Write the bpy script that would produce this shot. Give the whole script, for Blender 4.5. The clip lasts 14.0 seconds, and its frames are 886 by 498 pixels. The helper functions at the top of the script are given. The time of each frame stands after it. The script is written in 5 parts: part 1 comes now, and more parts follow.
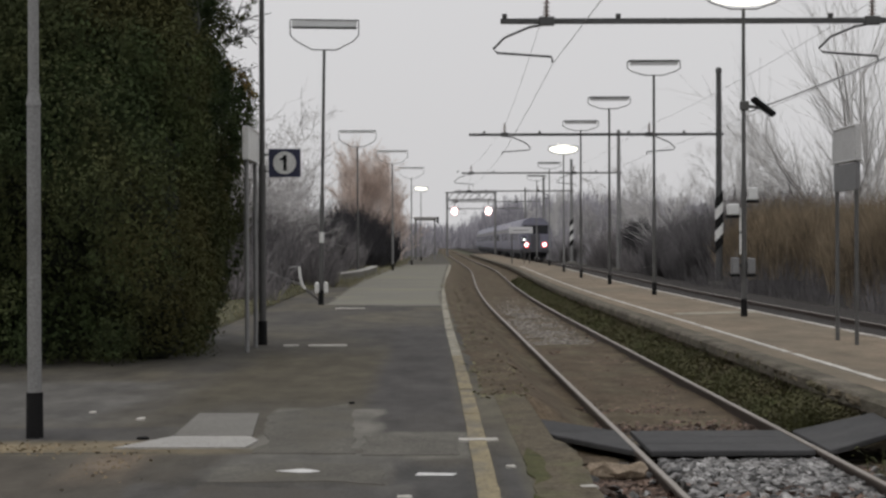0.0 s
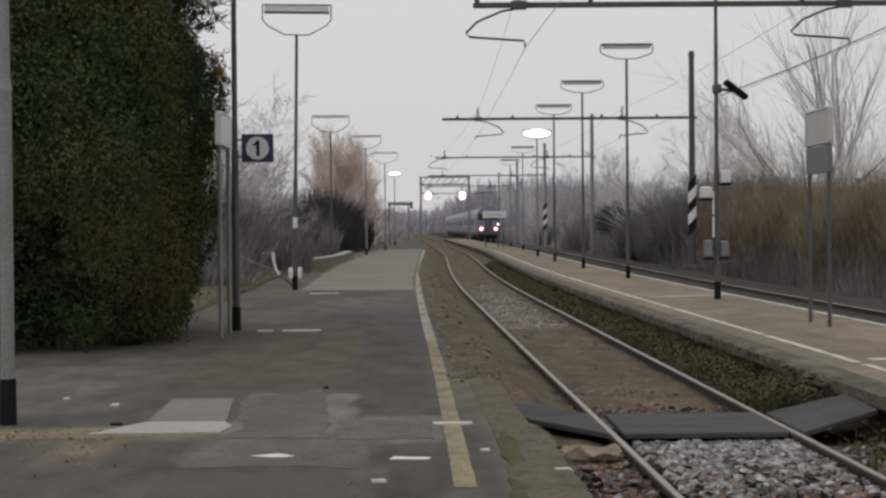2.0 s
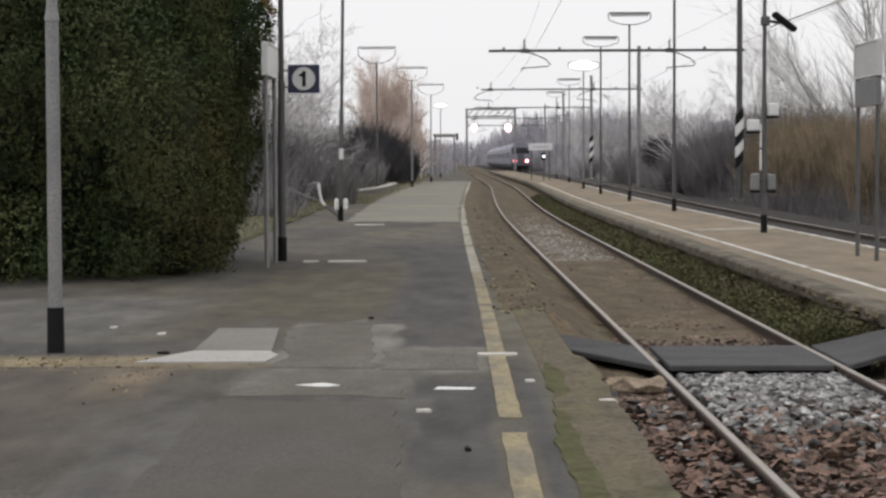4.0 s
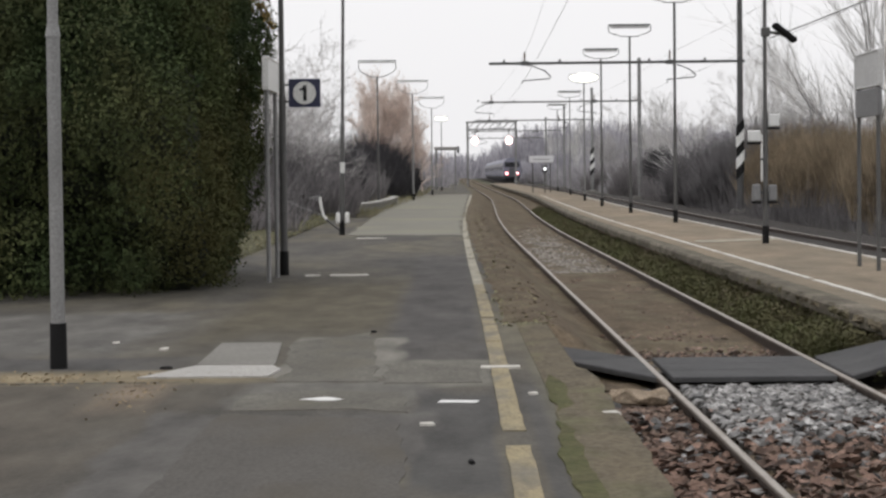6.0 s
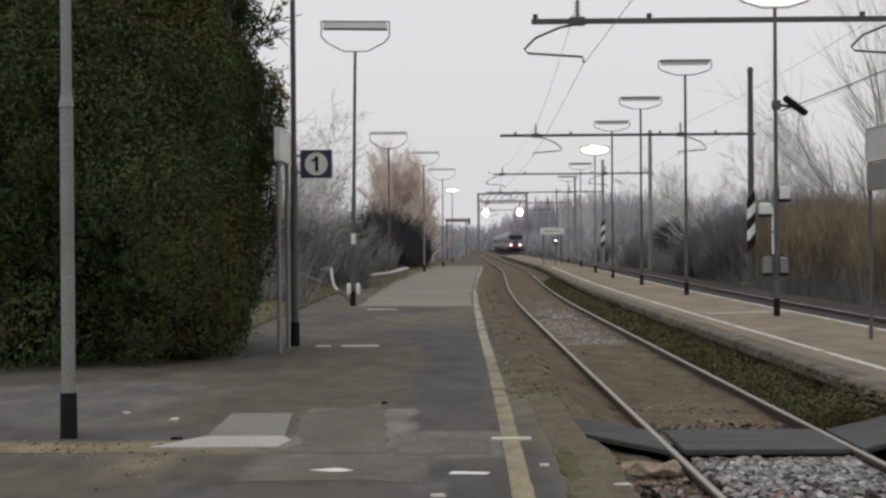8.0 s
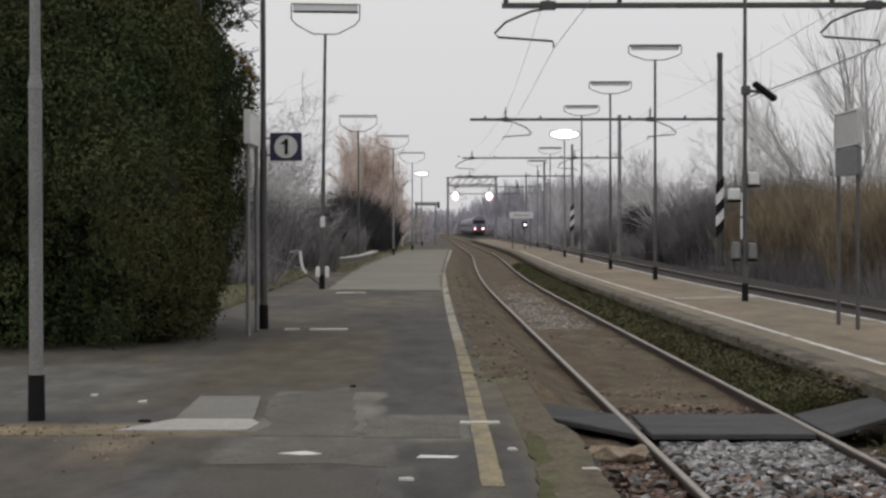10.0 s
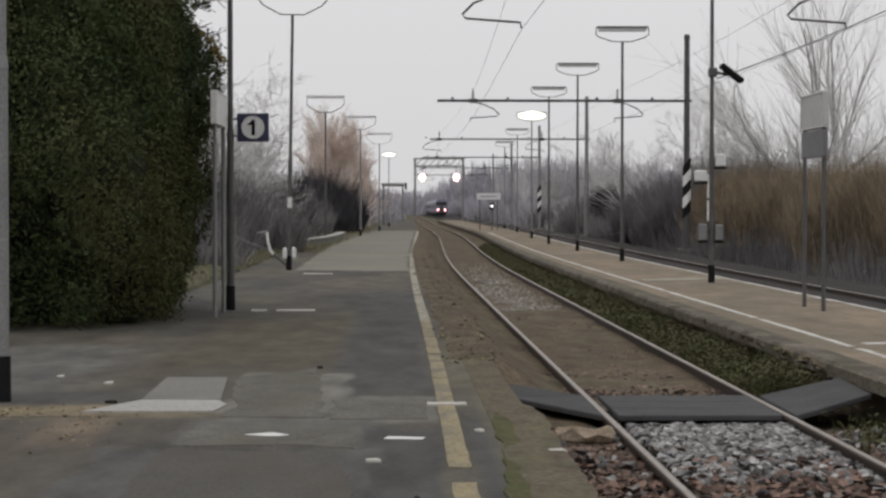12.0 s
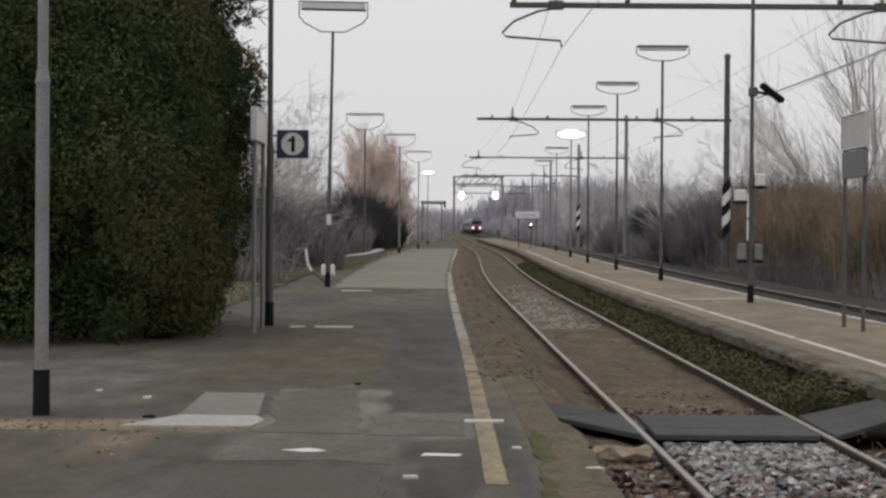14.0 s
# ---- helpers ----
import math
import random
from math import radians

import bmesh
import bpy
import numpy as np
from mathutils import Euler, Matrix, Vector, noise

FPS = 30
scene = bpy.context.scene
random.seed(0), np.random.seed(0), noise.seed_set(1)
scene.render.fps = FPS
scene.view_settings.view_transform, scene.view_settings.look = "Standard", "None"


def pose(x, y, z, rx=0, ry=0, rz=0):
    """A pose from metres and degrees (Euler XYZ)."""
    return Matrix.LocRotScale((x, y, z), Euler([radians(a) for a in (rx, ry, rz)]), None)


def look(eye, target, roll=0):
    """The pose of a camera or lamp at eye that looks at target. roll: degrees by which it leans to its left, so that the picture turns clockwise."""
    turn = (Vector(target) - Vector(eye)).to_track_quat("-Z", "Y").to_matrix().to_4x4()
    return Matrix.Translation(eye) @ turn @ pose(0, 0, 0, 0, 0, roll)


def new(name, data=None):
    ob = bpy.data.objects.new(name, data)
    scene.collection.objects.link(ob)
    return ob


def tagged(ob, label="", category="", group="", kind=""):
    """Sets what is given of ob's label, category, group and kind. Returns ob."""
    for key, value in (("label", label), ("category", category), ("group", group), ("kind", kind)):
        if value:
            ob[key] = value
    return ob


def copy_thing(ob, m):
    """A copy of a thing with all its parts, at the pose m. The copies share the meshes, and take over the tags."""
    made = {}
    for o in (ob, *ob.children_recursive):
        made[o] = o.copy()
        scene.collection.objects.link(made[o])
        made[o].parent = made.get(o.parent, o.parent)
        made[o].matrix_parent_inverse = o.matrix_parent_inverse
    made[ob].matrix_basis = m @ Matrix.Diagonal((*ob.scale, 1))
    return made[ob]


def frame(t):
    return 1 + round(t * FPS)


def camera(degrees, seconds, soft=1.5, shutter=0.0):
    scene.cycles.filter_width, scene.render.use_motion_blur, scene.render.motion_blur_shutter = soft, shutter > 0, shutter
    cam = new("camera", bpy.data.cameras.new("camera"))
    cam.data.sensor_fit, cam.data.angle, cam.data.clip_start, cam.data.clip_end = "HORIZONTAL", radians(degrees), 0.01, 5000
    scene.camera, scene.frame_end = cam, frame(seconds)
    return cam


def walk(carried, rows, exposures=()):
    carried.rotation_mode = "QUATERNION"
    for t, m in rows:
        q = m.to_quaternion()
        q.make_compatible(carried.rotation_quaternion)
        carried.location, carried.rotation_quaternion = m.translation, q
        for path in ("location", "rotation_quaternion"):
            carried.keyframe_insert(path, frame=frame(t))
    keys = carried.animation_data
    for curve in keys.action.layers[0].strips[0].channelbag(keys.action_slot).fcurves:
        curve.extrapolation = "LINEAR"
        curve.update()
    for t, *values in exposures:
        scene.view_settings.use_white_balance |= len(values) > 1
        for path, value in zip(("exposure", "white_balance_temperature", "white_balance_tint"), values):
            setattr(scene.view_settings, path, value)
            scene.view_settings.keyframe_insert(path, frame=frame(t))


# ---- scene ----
EYE = 1.42
cam = camera(24.57, 14.0, soft=2.6)
walk(cam, [
    (0.0, pose(0.010, 0, EYE + 0.022, 89.823, 0.176, -0.180)),
    (0.5, pose(0.018, 0, EYE + 0.024, 89.258, 0.180, -0.328)),
    (1.0, pose(0.018, 0, EYE + 0.018, 90.010, 0.354, -1.042)),
    (1.5, pose(0.013, 0, EYE + 0.015, 89.746, -0.112, -2.095)),
    (2.0, pose(0.015, 0, EYE + 0.016, 89.391, 0.486, -0.915)),
    (2.5, pose(0.007, 0, EYE + 0.012, 88.312, 0.143, -0.660)),
    (3.0, pose(0.018, 0, EYE + 0.021, 87.755, 0.586, 0.087)),
    (3.2, pose(0.016, 0, EYE + 0.006, 87.504, 0.449, 0.109)),
    (5.3, pose(0.011, 0, EYE + 0.010, 87.474, 0.325, 0.729)),
    (5.5, pose(0.010, 0, EYE - 0.002, 87.295, 0.615, 0.742)),
    (6.0, pose(0.009, 0, EYE + 0.008, 87.857, 0.624, 0.401)),
    (6.5, pose(0.022, 0, EYE + 0.002, 87.920, 0.359, 0.746)),
    (7.0, pose(0.002, 0, EYE + 0.005, 88.517, 0.748, 0.713)),
    (7.5, pose(0.008, 0, EYE + 0.008, 89.077, 0.798, 0.820)),
    (8.0, pose(0.004, 0, EYE + 0.004, 89.873, 0.417, 0.705)),
    (8.5, pose(0.007, 0, EYE - 0.002, 89.746, 0.220, 0.076)),
    (8.7, pose(0.000, 0, EYE + 0.004, 89.621, 0.191, -0.150)),
    (10.8, pose(0.003, 0, EYE + 0.006, 89.394, 0.054, -0.190)),
    (11.0, pose(-0.002, 0, EYE + 0.002, 89.396, 0.018, -0.533)),
    (11.5, pose(-0.005, 0, EYE + 0.008, 89.676, -0.323, -0.939)),
    (12.0, pose(0.000, 0, EYE + 0.008, 88.873, -0.003, -1.089)),
    (12.5, pose(-0.012, 0, EYE + 0.006, 88.950, 0.253, -0.221)),
    (13.0, pose(-0.007, 0, EYE - 0.000, 88.827, 0.347, -0.267)),
    (13.5, pose(-0.006, 0, EYE - 0.000, 89.237, -0.313, 0.075)),
    (14.0, pose(0.000, 0, EYE + 0.000, 89.379, -0.400, 0.004)),
], exposures=[(0.0, 0.02), (0.5, 0.05), (1.5, 0.05), (2.0, 0.06), (2.5, 0.16), (3.0, 0.34), (5.5, 0.6), (6.0, 0.55), (6.5, 0.48), (7.5, 0.3), (8.5, 0.16), (11.0, 0.14), (11.5, 0.1), (12.0, 0.15), (12.5, 0.21), (13.0, 0.2), (14.0, 0.2)])

# ---- daylight: even winter overcast ----
world = bpy.data.worlds.new("overcast")
scene.world = world
world.use_nodes = True
wn, wl = world.node_tree.nodes, world.node_tree.links
bg = wn["Background"]
sky = wn.new("ShaderNodeTexSky")
sky.sky_type, sky.sun_disc = "NISHITA", False
sky.sun_elevation, sky.sun_rotation, sky.dust_density = radians(64), radians(215), 6.0
sat = wn.new("ShaderNodeHueSaturation")
sat.inputs["Saturation"].default_value = 0.12
sat.inputs["Value"].default_value = 0.10
wl.new(sky.outputs["Color"], sat.inputs["Color"])
cover = wn.new("ShaderNodeMix")
cover.data_type = "RGBA"
cover.inputs["Factor"].default_value = 0.8
cover.inputs["B"].default_value = (0.748, 0.74, 0.752, 1)
wl.new(sat.outputs["Color"], cover.inputs["A"])
wl.new(cover.outputs["Result"], bg.inputs["Color"])
bg.inputs["Strength"].default_value = 1.0
sun_data = bpy.data.lights.new("sun", "SUN")
sun_data.energy, sun_data.angle, sun_data.color = 0.5, radians(50), (1.0, 0.96, 0.92)
sun = new("sun", sun_data)
sun.matrix_world = look((-14, -20, 50), (0, 0, 0))


# ---- materials ----
def material(name, base, rough=0.8, metal=0.0, second=None, scale=6.0, grain=60.0, mix=0.5, bump=0.3, depth=0.01, island=0.0, rnd=0.0, stain=None, stain_scale=1.5, stain_at=0.55, stain_soft=0.12, spec=0.5, blotch=0.0, blotch_scale=2.4, areas=(), along=1.0):
    """Base colour broken up at two scales, a stain of its own shape, and fine relief; object coordinates, metres."""
    m = bpy.data.materials.new(name)
    m.use_nodes = True
    n, l = m.node_tree.nodes, m.node_tree.links
    b = n["Principled BSDF"]
    b.inputs["Roughness"].default_value, b.inputs["Metallic"].default_value = rough, metal
    b.inputs["Specular IOR Level"].default_value = spec
    place = co = n.new("ShaderNodeNewGeometry").outputs["Position"]
    if along != 1.0:  # wear drawn out along the line
        stretch = n.new("ShaderNodeVectorMath")
        stretch.operation = "MULTIPLY"
        stretch.inputs[1].default_value = (1.0, along, 1.0)
        l.new(co, stretch.inputs[0])
        co = stretch.outputs[0]

    def tex(s, detail=4):
        t = n.new("ShaderNodeTexNoise")
        t.inputs["Scale"].default_value, t.inputs["Detail"].default_value = s, detail
        l.new(co, t.inputs["Vector"])
        return t.outputs["Fac"]

    def blend(f, a, c):
        x = n.new("ShaderNodeMix")
        x.data_type = "RGBA"
        l.new(f, x.inputs["Factor"])
        for key, v in (("A", a), ("B", c)):
            if isinstance(v, tuple):
                x.inputs[key].default_value = (*v, 1)
            else:
                l.new(v, x.inputs[key])
        return x.outputs["Result"]

    def ramp(f, lo, hi):
        x = n.new("ShaderNodeMapRange")
        l.new(f, x.inputs["Value"])
        x.inputs["From Min"].default_value, x.inputs["From Max"].default_value = lo, hi
        return x.outputs["Result"]
    second = second or tuple(v * 0.6 for v in base)
    col = blend(ramp(tex(scale), 0.5 - mix / 2, 0.5 + mix / 2), base, second)
    fine = tex(grain, 2)
    col = blend(ramp(fine, 0.25, 0.9), col, tuple(v * 0.55 for v in second))
    if stain:
        col = blend(ramp(tex(stain_scale, 6), stain_at - stain_soft, stain_at + stain_soft), col, stain)
    if areas:
        def calc(op, a, b=None):
            x = n.new("ShaderNodeMath")
            x.operation = op
            for slot, v in zip(x.inputs, (a, b)):
                if v is None:
                    continue
                if isinstance(v, (int, float)):
                    slot.default_value = v
                else:
                    l.new(v, slot)
            return x.outputs[0]
        axes = n.new("ShaderNodeSeparateXYZ")
        l.new(place, axes.inputs[0])
        rough_edge = calc("MULTIPLY", calc("SUBTRACT", tex(2.1, 6), 0.5), 0.75)
        for cx, cy, hx, hy, soft, colour in areas:
            far = calc("MAXIMUM", calc("DIVIDE", calc("ABSOLUTE", calc("SUBTRACT", axes.outputs["X"], cx)), hx), calc("DIVIDE", calc("ABSOLUTE", calc("SUBTRACT", axes.outputs["Y"], cy)), hy))
            patch = tuple(v * 0.82 for v in colour)
            col = blend(ramp(calc("ADD", far, rough_edge), 1 + soft, 1 - soft), col, blend(ramp(tex(3.3, 5), 0.35, 0.65), colour, patch))
    if blotch:
        t = n.new("ShaderNodeTexNoise")
        t.inputs["Scale"].default_value, t.inputs["Detail"].default_value, t.inputs["Roughness"].default_value = blotch_scale, 8, 0.72
        l.new(co, t.inputs["Vector"])
        k = n.new("ShaderNodeMapRange")
        l.new(t.outputs["Fac"], k.inputs["Value"])
        k.inputs["From Min"].default_value, k.inputs["From Max"].default_value = 0.3, 0.7
        k.inputs["To Min"].default_value, k.inputs["To Max"].default_value = 1 - blotch, 1 + blotch
        v = n.new("ShaderNodeHueSaturation")
        l.new(k.outputs["Result"], v.inputs["Value"])
        l.new(col, v.inputs["Color"])
        col = v.outputs["Color"]
    if island or rnd:
        src = n.new("ShaderNodeNewGeometry").outputs["Random Per Island"] if island else n.new("ShaderNodeObjectInfo").outputs["Random"]
        v = n.new("ShaderNodeHueSaturation")
        k = n.new("ShaderNodeMapRange")
        l.new(src, k.inputs["Value"])
        amount = island or rnd
        k.inputs["To Min"].default_value, k.inputs["To Max"].default_value = 1 - amount, 1 + amount
        l.new(k.outputs["Result"], v.inputs["Value"])
        l.new(col, v.inputs["Color"])
        col = v.outputs["Color"]
    l.new(col, b.inputs["Base Color"])
    if bump:
        q = n.new("ShaderNodeBump")
        q.inputs["Strength"].default_value, q.inputs["Distance"].default_value = bump, depth
        l.new(fine, q.inputs["Height"])
        l.new(q.outputs["Normal"], b.inputs["Normal"])
    return m


def glow(name, colour, strength):
    m = bpy.data.materials.new(name)
    m.use_nodes = True
    b = m.node_tree.nodes["Principled BSDF"]
    b.inputs["Base Color"].default_value = (0.8, 0.8, 0.8, 1)
    b.inputs["Emission Color"].default_value, b.inputs["Emission Strength"].default_value = (*colour, 1), strength
    return m


ASPHALT = material("asphalt", (0.101, 0.093, 0.079), 0.92, second=(0.062, 0.058, 0.052), scale=0.6, grain=38, mix=0.26, bump=0.6, stain=(0.095, 0.084, 0.063), stain_scale=0.5, stain_at=0.54, stain_soft=0.1, spec=0.3, blotch=0.42, blotch_scale=2.2, along=0.35, areas=(
    (-4.0, 11.4, 2.1, 2.5, 0.2, (0.08, 0.07, 0.056)), (-2.12, 13.4, 0.15, 0.8, 0.8, (0.19, 0.15, 0.11)), (-4.4, 18.7, 1.8, 2.5, 0.18, (0.108, 0.103, 0.095)), (-4.0, 15.4, 2.0, 0.55, 0.25, (0.07, 0.067, 0.064)), (-4.2, 14.4, 2.3, 0.34, 0.7, (0.24, 0.195, 0.12)), (-3.2, 14.0, 1.0, 0.05, 0.4, (0.05, 0.045, 0.038)),
    (-1.45, 22.3, 0.85, 4.6, 0.25, (0.086, 0.075, 0.052)), (-0.2, 25.5, 0.42, 10.0, 0.2, (0.066, 0.062, 0.059)), (-0.9, 15.9, 0.45, 1.75, 0.06, (0.146, 0.139, 0.121)),
    (-0.1, 14.5, 0.33, 0.95, 0.1, (0.148, 0.14, 0.12)), (-0.82, 13.15, 0.6, 0.8, 0.06, (0.118, 0.112, 0.1)), (-0.02, 11.0, 0.24, 2.2, 0.12, (0.06, 0.058, 0.055)),
    (-1.0, 9.6, 0.78, 2.4, 0.05, (0.088, 0.083, 0.077)), (0.55, 10.6, 0.13, 2.8, 0.15, (0.066, 0.063, 0.059)), (0.66, 12.4, 0.1, 4.6, 0.7, (0.125, 0.115, 0.082)), (0.5, 18.5, 0.12, 1.8, 0.7, (0.12, 0.108, 0.078))))
ASPHALT_PALE = material("pale_asphalt", (0.235, 0.226, 0.195), 0.92, second=(0.185, 0.177, 0.15), scale=0.4, grain=20, mix=0.6, bump=0.3, spec=0.3, stain=(0.2, 0.195, 0.14), stain_scale=0.25, stain_at=0.58)
ASPHALT_PATCH = material("patched_asphalt", (0.152, 0.144, 0.124), 0.92, second=(0.112, 0.105, 0.089), scale=1.1, grain=34, mix=0.4, bump=0.6, spec=0.3, stain=(0.085, 0.077, 0.06), stain_scale=1.6, stain_at=0.62, blotch=0.3, blotch_scale=3.2, along=0.5)
ASPHALT_SMOOTH = material("smooth_asphalt", (0.098, 0.091, 0.083), 0.9, second=(0.08, 0.074, 0.066), scale=0.5, grain=44, mix=0.5, bump=0.4, spec=0.3, stain=(0.072, 0.062, 0.047), stain_scale=0.9, stain_at=0.58, blotch=0.16, blotch_scale=2.0, along=0.5)
CONCRETE = material("concrete", (0.46, 0.45, 0.43), 0.85, second=(0.36, 0.35, 0.325), scale=3, grain=50, blotch=0.2, blotch_scale=3)
KERB = material("mossy_kerb", (0.172, 0.148, 0.11), 0.95, second=(0.108, 0.09, 0.062), scale=3, grain=30, mix=0.35, bump=0.8, depth=0.02, stain=(0.098, 0.094, 0.054), stain_scale=2.0, stain_at=0.57, stain_soft=0.1, spec=0.15, blotch=0.6, blotch_scale=3, along=0.5)
KERB_PALE = material("weathered_kerb", (0.2, 0.178, 0.142), 0.95, second=(0.125, 0.11, 0.088), scale=2.5, grain=30, mix=0.35, bump=0.8, depth=0.02, stain=(0.085, 0.078, 0.058), stain_scale=1.8, stain_at=0.56, stain_soft=0.1, spec=0.15, blotch=0.5, blotch_scale=3, along=0.5)
MOSS = material("moss", (0.078, 0.088, 0.036), 0.95, second=(0.105, 0.098, 0.055), scale=3, grain=30, mix=0.4, bump=0.9, depth=0.02, spec=0.1, blotch=0.35, blotch_scale=5)
PAVING = material("sandy_paving", (0.3, 0.24, 0.172), 0.92, second=(0.198, 0.158, 0.112), scale=0.5, grain=30, mix=0.35, bump=0.4, stain=(0.15, 0.127, 0.094), stain_scale=0.35, stain_at=0.56, spec=0.25, blotch=0.35, blotch_scale=1.6, along=0.4)
DIRT = material("ballast_dirt", (0.152, 0.116, 0.078), 0.95, second=(0.088, 0.066, 0.043), scale=0.9, grain=24, bump=0.9, depth=0.03, stain=(0.105, 0.088, 0.057), stain_scale=1.6, stain_at=0.57, spec=0.2, blotch=0.5, along=0.45)
EARTH = material("earth", (0.1, 0.09, 0.06), 0.95, second=(0.065, 0.07, 0.035), scale=0.15, grain=8, bump=0.8, depth=0.05)
STONE = material("ballast_stone", (0.4, 0.395, 0.39), 0.5, second=(0.09, 0.085, 0.08), scale=12, grain=90, mix=0.35, island=1.0)
STONE_DULL = material("dusty_stone", (0.36, 0.335, 0.3), 0.9, second=(0.22, 0.2, 0.175), scale=6, grain=60, island=0.6)
STONE_RUST = material("rusty_stone", (0.225, 0.165, 0.132), 0.9, second=(0.12, 0.082, 0.063), scale=10, grain=80, island=0.75)
LEAF_DRY = material("dry_leaf", (0.22, 0.145, 0.113), 0.85, second=(0.13, 0.086, 0.068), scale=8, grain=60, island=0.7, bump=0, spec=0.25)
RAIL = material("rail_steel", (0.42, 0.385, 0.34), 0.45, 0.5, second=(0.28, 0.24, 0.2), scale=3, grain=120, bump=0.1)
RAIL_RUST = material("rail_rust", (0.078, 0.056, 0.042), 0.85, second=(0.05, 0.035, 0.027), scale=6, grain=120)
SLEEPER = material("sleeper", (0.1, 0.085, 0.07), 0.92, second=(0.06, 0.05, 0.042), scale=4, grain=60)
RUBBER = material("rubber_panel", (0.082, 0.081, 0.082), 0.85, second=(0.06, 0.06, 0.062), scale=1.3, grain=60, spec=0.3, blotch=0.25)
YELLOW = material("worn_yellow_paint", (0.34, 0.278, 0.15), 0.8, second=(0.24, 0.2, 0.118), scale=3, grain=60, stain=(0.11, 0.1, 0.082), stain_scale=4, stain_at=0.55, blotch=0.35, blotch_scale=6, along=0.3)
PALE_LINE = material("faded_line_paint", (0.47, 0.44, 0.345), 0.8, second=(0.29, 0.265, 0.2), scale=2, grain=50, stain=(0.15, 0.14, 0.115), stain_scale=3.5, stain_at=0.56)
WHITE_LINE = material("white_line_paint", (0.72, 0.7, 0.655), 0.8, second=(0.48, 0.46, 0.41), scale=2, grain=50, stain=(0.22, 0.2, 0.16), stain_scale=1.6, stain_at=0.64)
WHITE = material("white_enamel", (0.82, 0.82, 0.81), 0.5, second=(0.72, 0.72, 0.7), scale=6, grain=60, bump=0.05)
GREY_POLE = material("galvanised_pole", (0.3, 0.3, 0.3), 0.55, 0.2, second=(0.22, 0.22, 0.22), scale=3, grain=60, bump=0.1)
DARK_POLE = material("weathered_pole", (0.13, 0.13, 0.13), 0.6, 0.2, second=(0.09, 0.088, 0.085), scale=3, grain=60, bump=0.1)
MAST = material("mast_steel", (0.11, 0.112, 0.115), 0.65, 0.2, second=(0.075, 0.075, 0.075), scale=2, grain=50, bump=0.1)
BLACK = material("black_paint", (0.012, 0.012, 0.013), 0.9, second=(0.02, 0.02, 0.02), scale=5, grain=50, bump=0.1, spec=0.1)
NAVY = material("navy_enamel", (0.016, 0.02, 0.062), 0.4, second=(0.02, 0.025, 0.07), scale=5, grain=50, bump=0)
GREY_BOX = material("grey_box", (0.23, 0.235, 0.24), 0.6, second=(0.18, 0.18, 0.185), scale=3, grain=50, bump=0.05)
BOARD = material("grey_board", (0.6, 0.6, 0.6), 0.6, second=(0.5, 0.5, 0.5), scale=3, grain=50, bump=0.05)
GLASS_LAMP = material("lamp_diffuser", (0.8, 0.81, 0.81), 0.35, second=(0.7, 0.71, 0.71), scale=3, grain=50, bump=0)
FROST = material("frosted_cover", (0.86, 0.87, 0.87), 0.6, second=(0.78, 0.79, 0.79), scale=3, grain=50, bump=0)
FROST.node_tree.nodes["Principled BSDF"].inputs["Transmission Weight"].default_value = 0.6
FROST.node_tree.nodes["Principled BSDF"].inputs["IOR"].default_value = 1.15
LIT = glow("lit_diffuser", (1.0, 0.97, 0.8), 2.2)
FLOOD = glow("flood_lens", (1.0, 0.84, 0.78), 9.0)
# red glow of the halo seen around the gantry lenses
FLOOD_HALO = glow("flood_rim", (1.0, 0.4, 0.38), 1.5)
RED_LAMP = glow("tail_lens", (1.0, 0.07, 0.09), 2.2)
LAMP_CORE = glow("tail_core", (1.0, 0.72, 0.72), 5.0)
SIGNAL_WHITE = glow("signal_white", (0.95, 0.97, 1.0), 1.6)
LEAF_TAN = material("tan_litter", (0.2, 0.162, 0.1), 0.95, second=(0.13, 0.108, 0.075), scale=2.5, grain=30, island=0.3, bump=0.3, stain=(0.1, 0.088, 0.066), stain_scale=2.0, stain_at=0.52, spec=0.2)
LEAF_DRIFT = material("drifted_leaf", (0.3, 0.235, 0.15), 0.95, second=(0.22, 0.175, 0.115), scale=2.5, grain=30, island=0.25, bump=0.2, spec=0.2)
BOARD_DARK = material("dark_board", (0.2, 0.2, 0.205), 0.6, second=(0.16, 0.16, 0.165), scale=3, grain=50, bump=0.05)
OLD_WOOD = material("old_wood", (0.42, 0.345, 0.265), 0.9, second=(0.2, 0.155, 0.11), scale=9, grain=60, spec=0.2, blotch=0.4, blotch_scale=8)
GRASS_GROUND = material("grass_ground", (0.105, 0.1, 0.055), 0.95, second=(0.07, 0.07, 0.04), scale=0.4, grain=10, bump=0.8, depth=0.03, spec=0.15)
DARK_BED = material("dark_ballast", (0.06, 0.054, 0.05), 0.95, second=(0.04, 0.036, 0.034), scale=0.8, grain=18, bump=0.8, depth=0.04, spec=0.2)
CERAMIC = material("insulator", (0.16, 0.1, 0.075), 0.3, second=(0.12, 0.08, 0.06), scale=6, grain=50, bump=0)
WIRE = material("wire", (0.16, 0.16, 0.16), 0.5, 0.4, second=(0.14, 0.14, 0.14), scale=1, grain=20, bump=0)
HEDGE_LEAF = material("evergreen_leaf", (0.064, 0.086, 0.032), 0.85, second=(0.034, 0.052, 0.022), scale=0.7, grain=4, mix=0.3, island=0.12, bump=0, stain=(0.09, 0.085, 0.035), stain_scale=0.5, stain_at=0.55, stain_soft=0.14, spec=0.15)
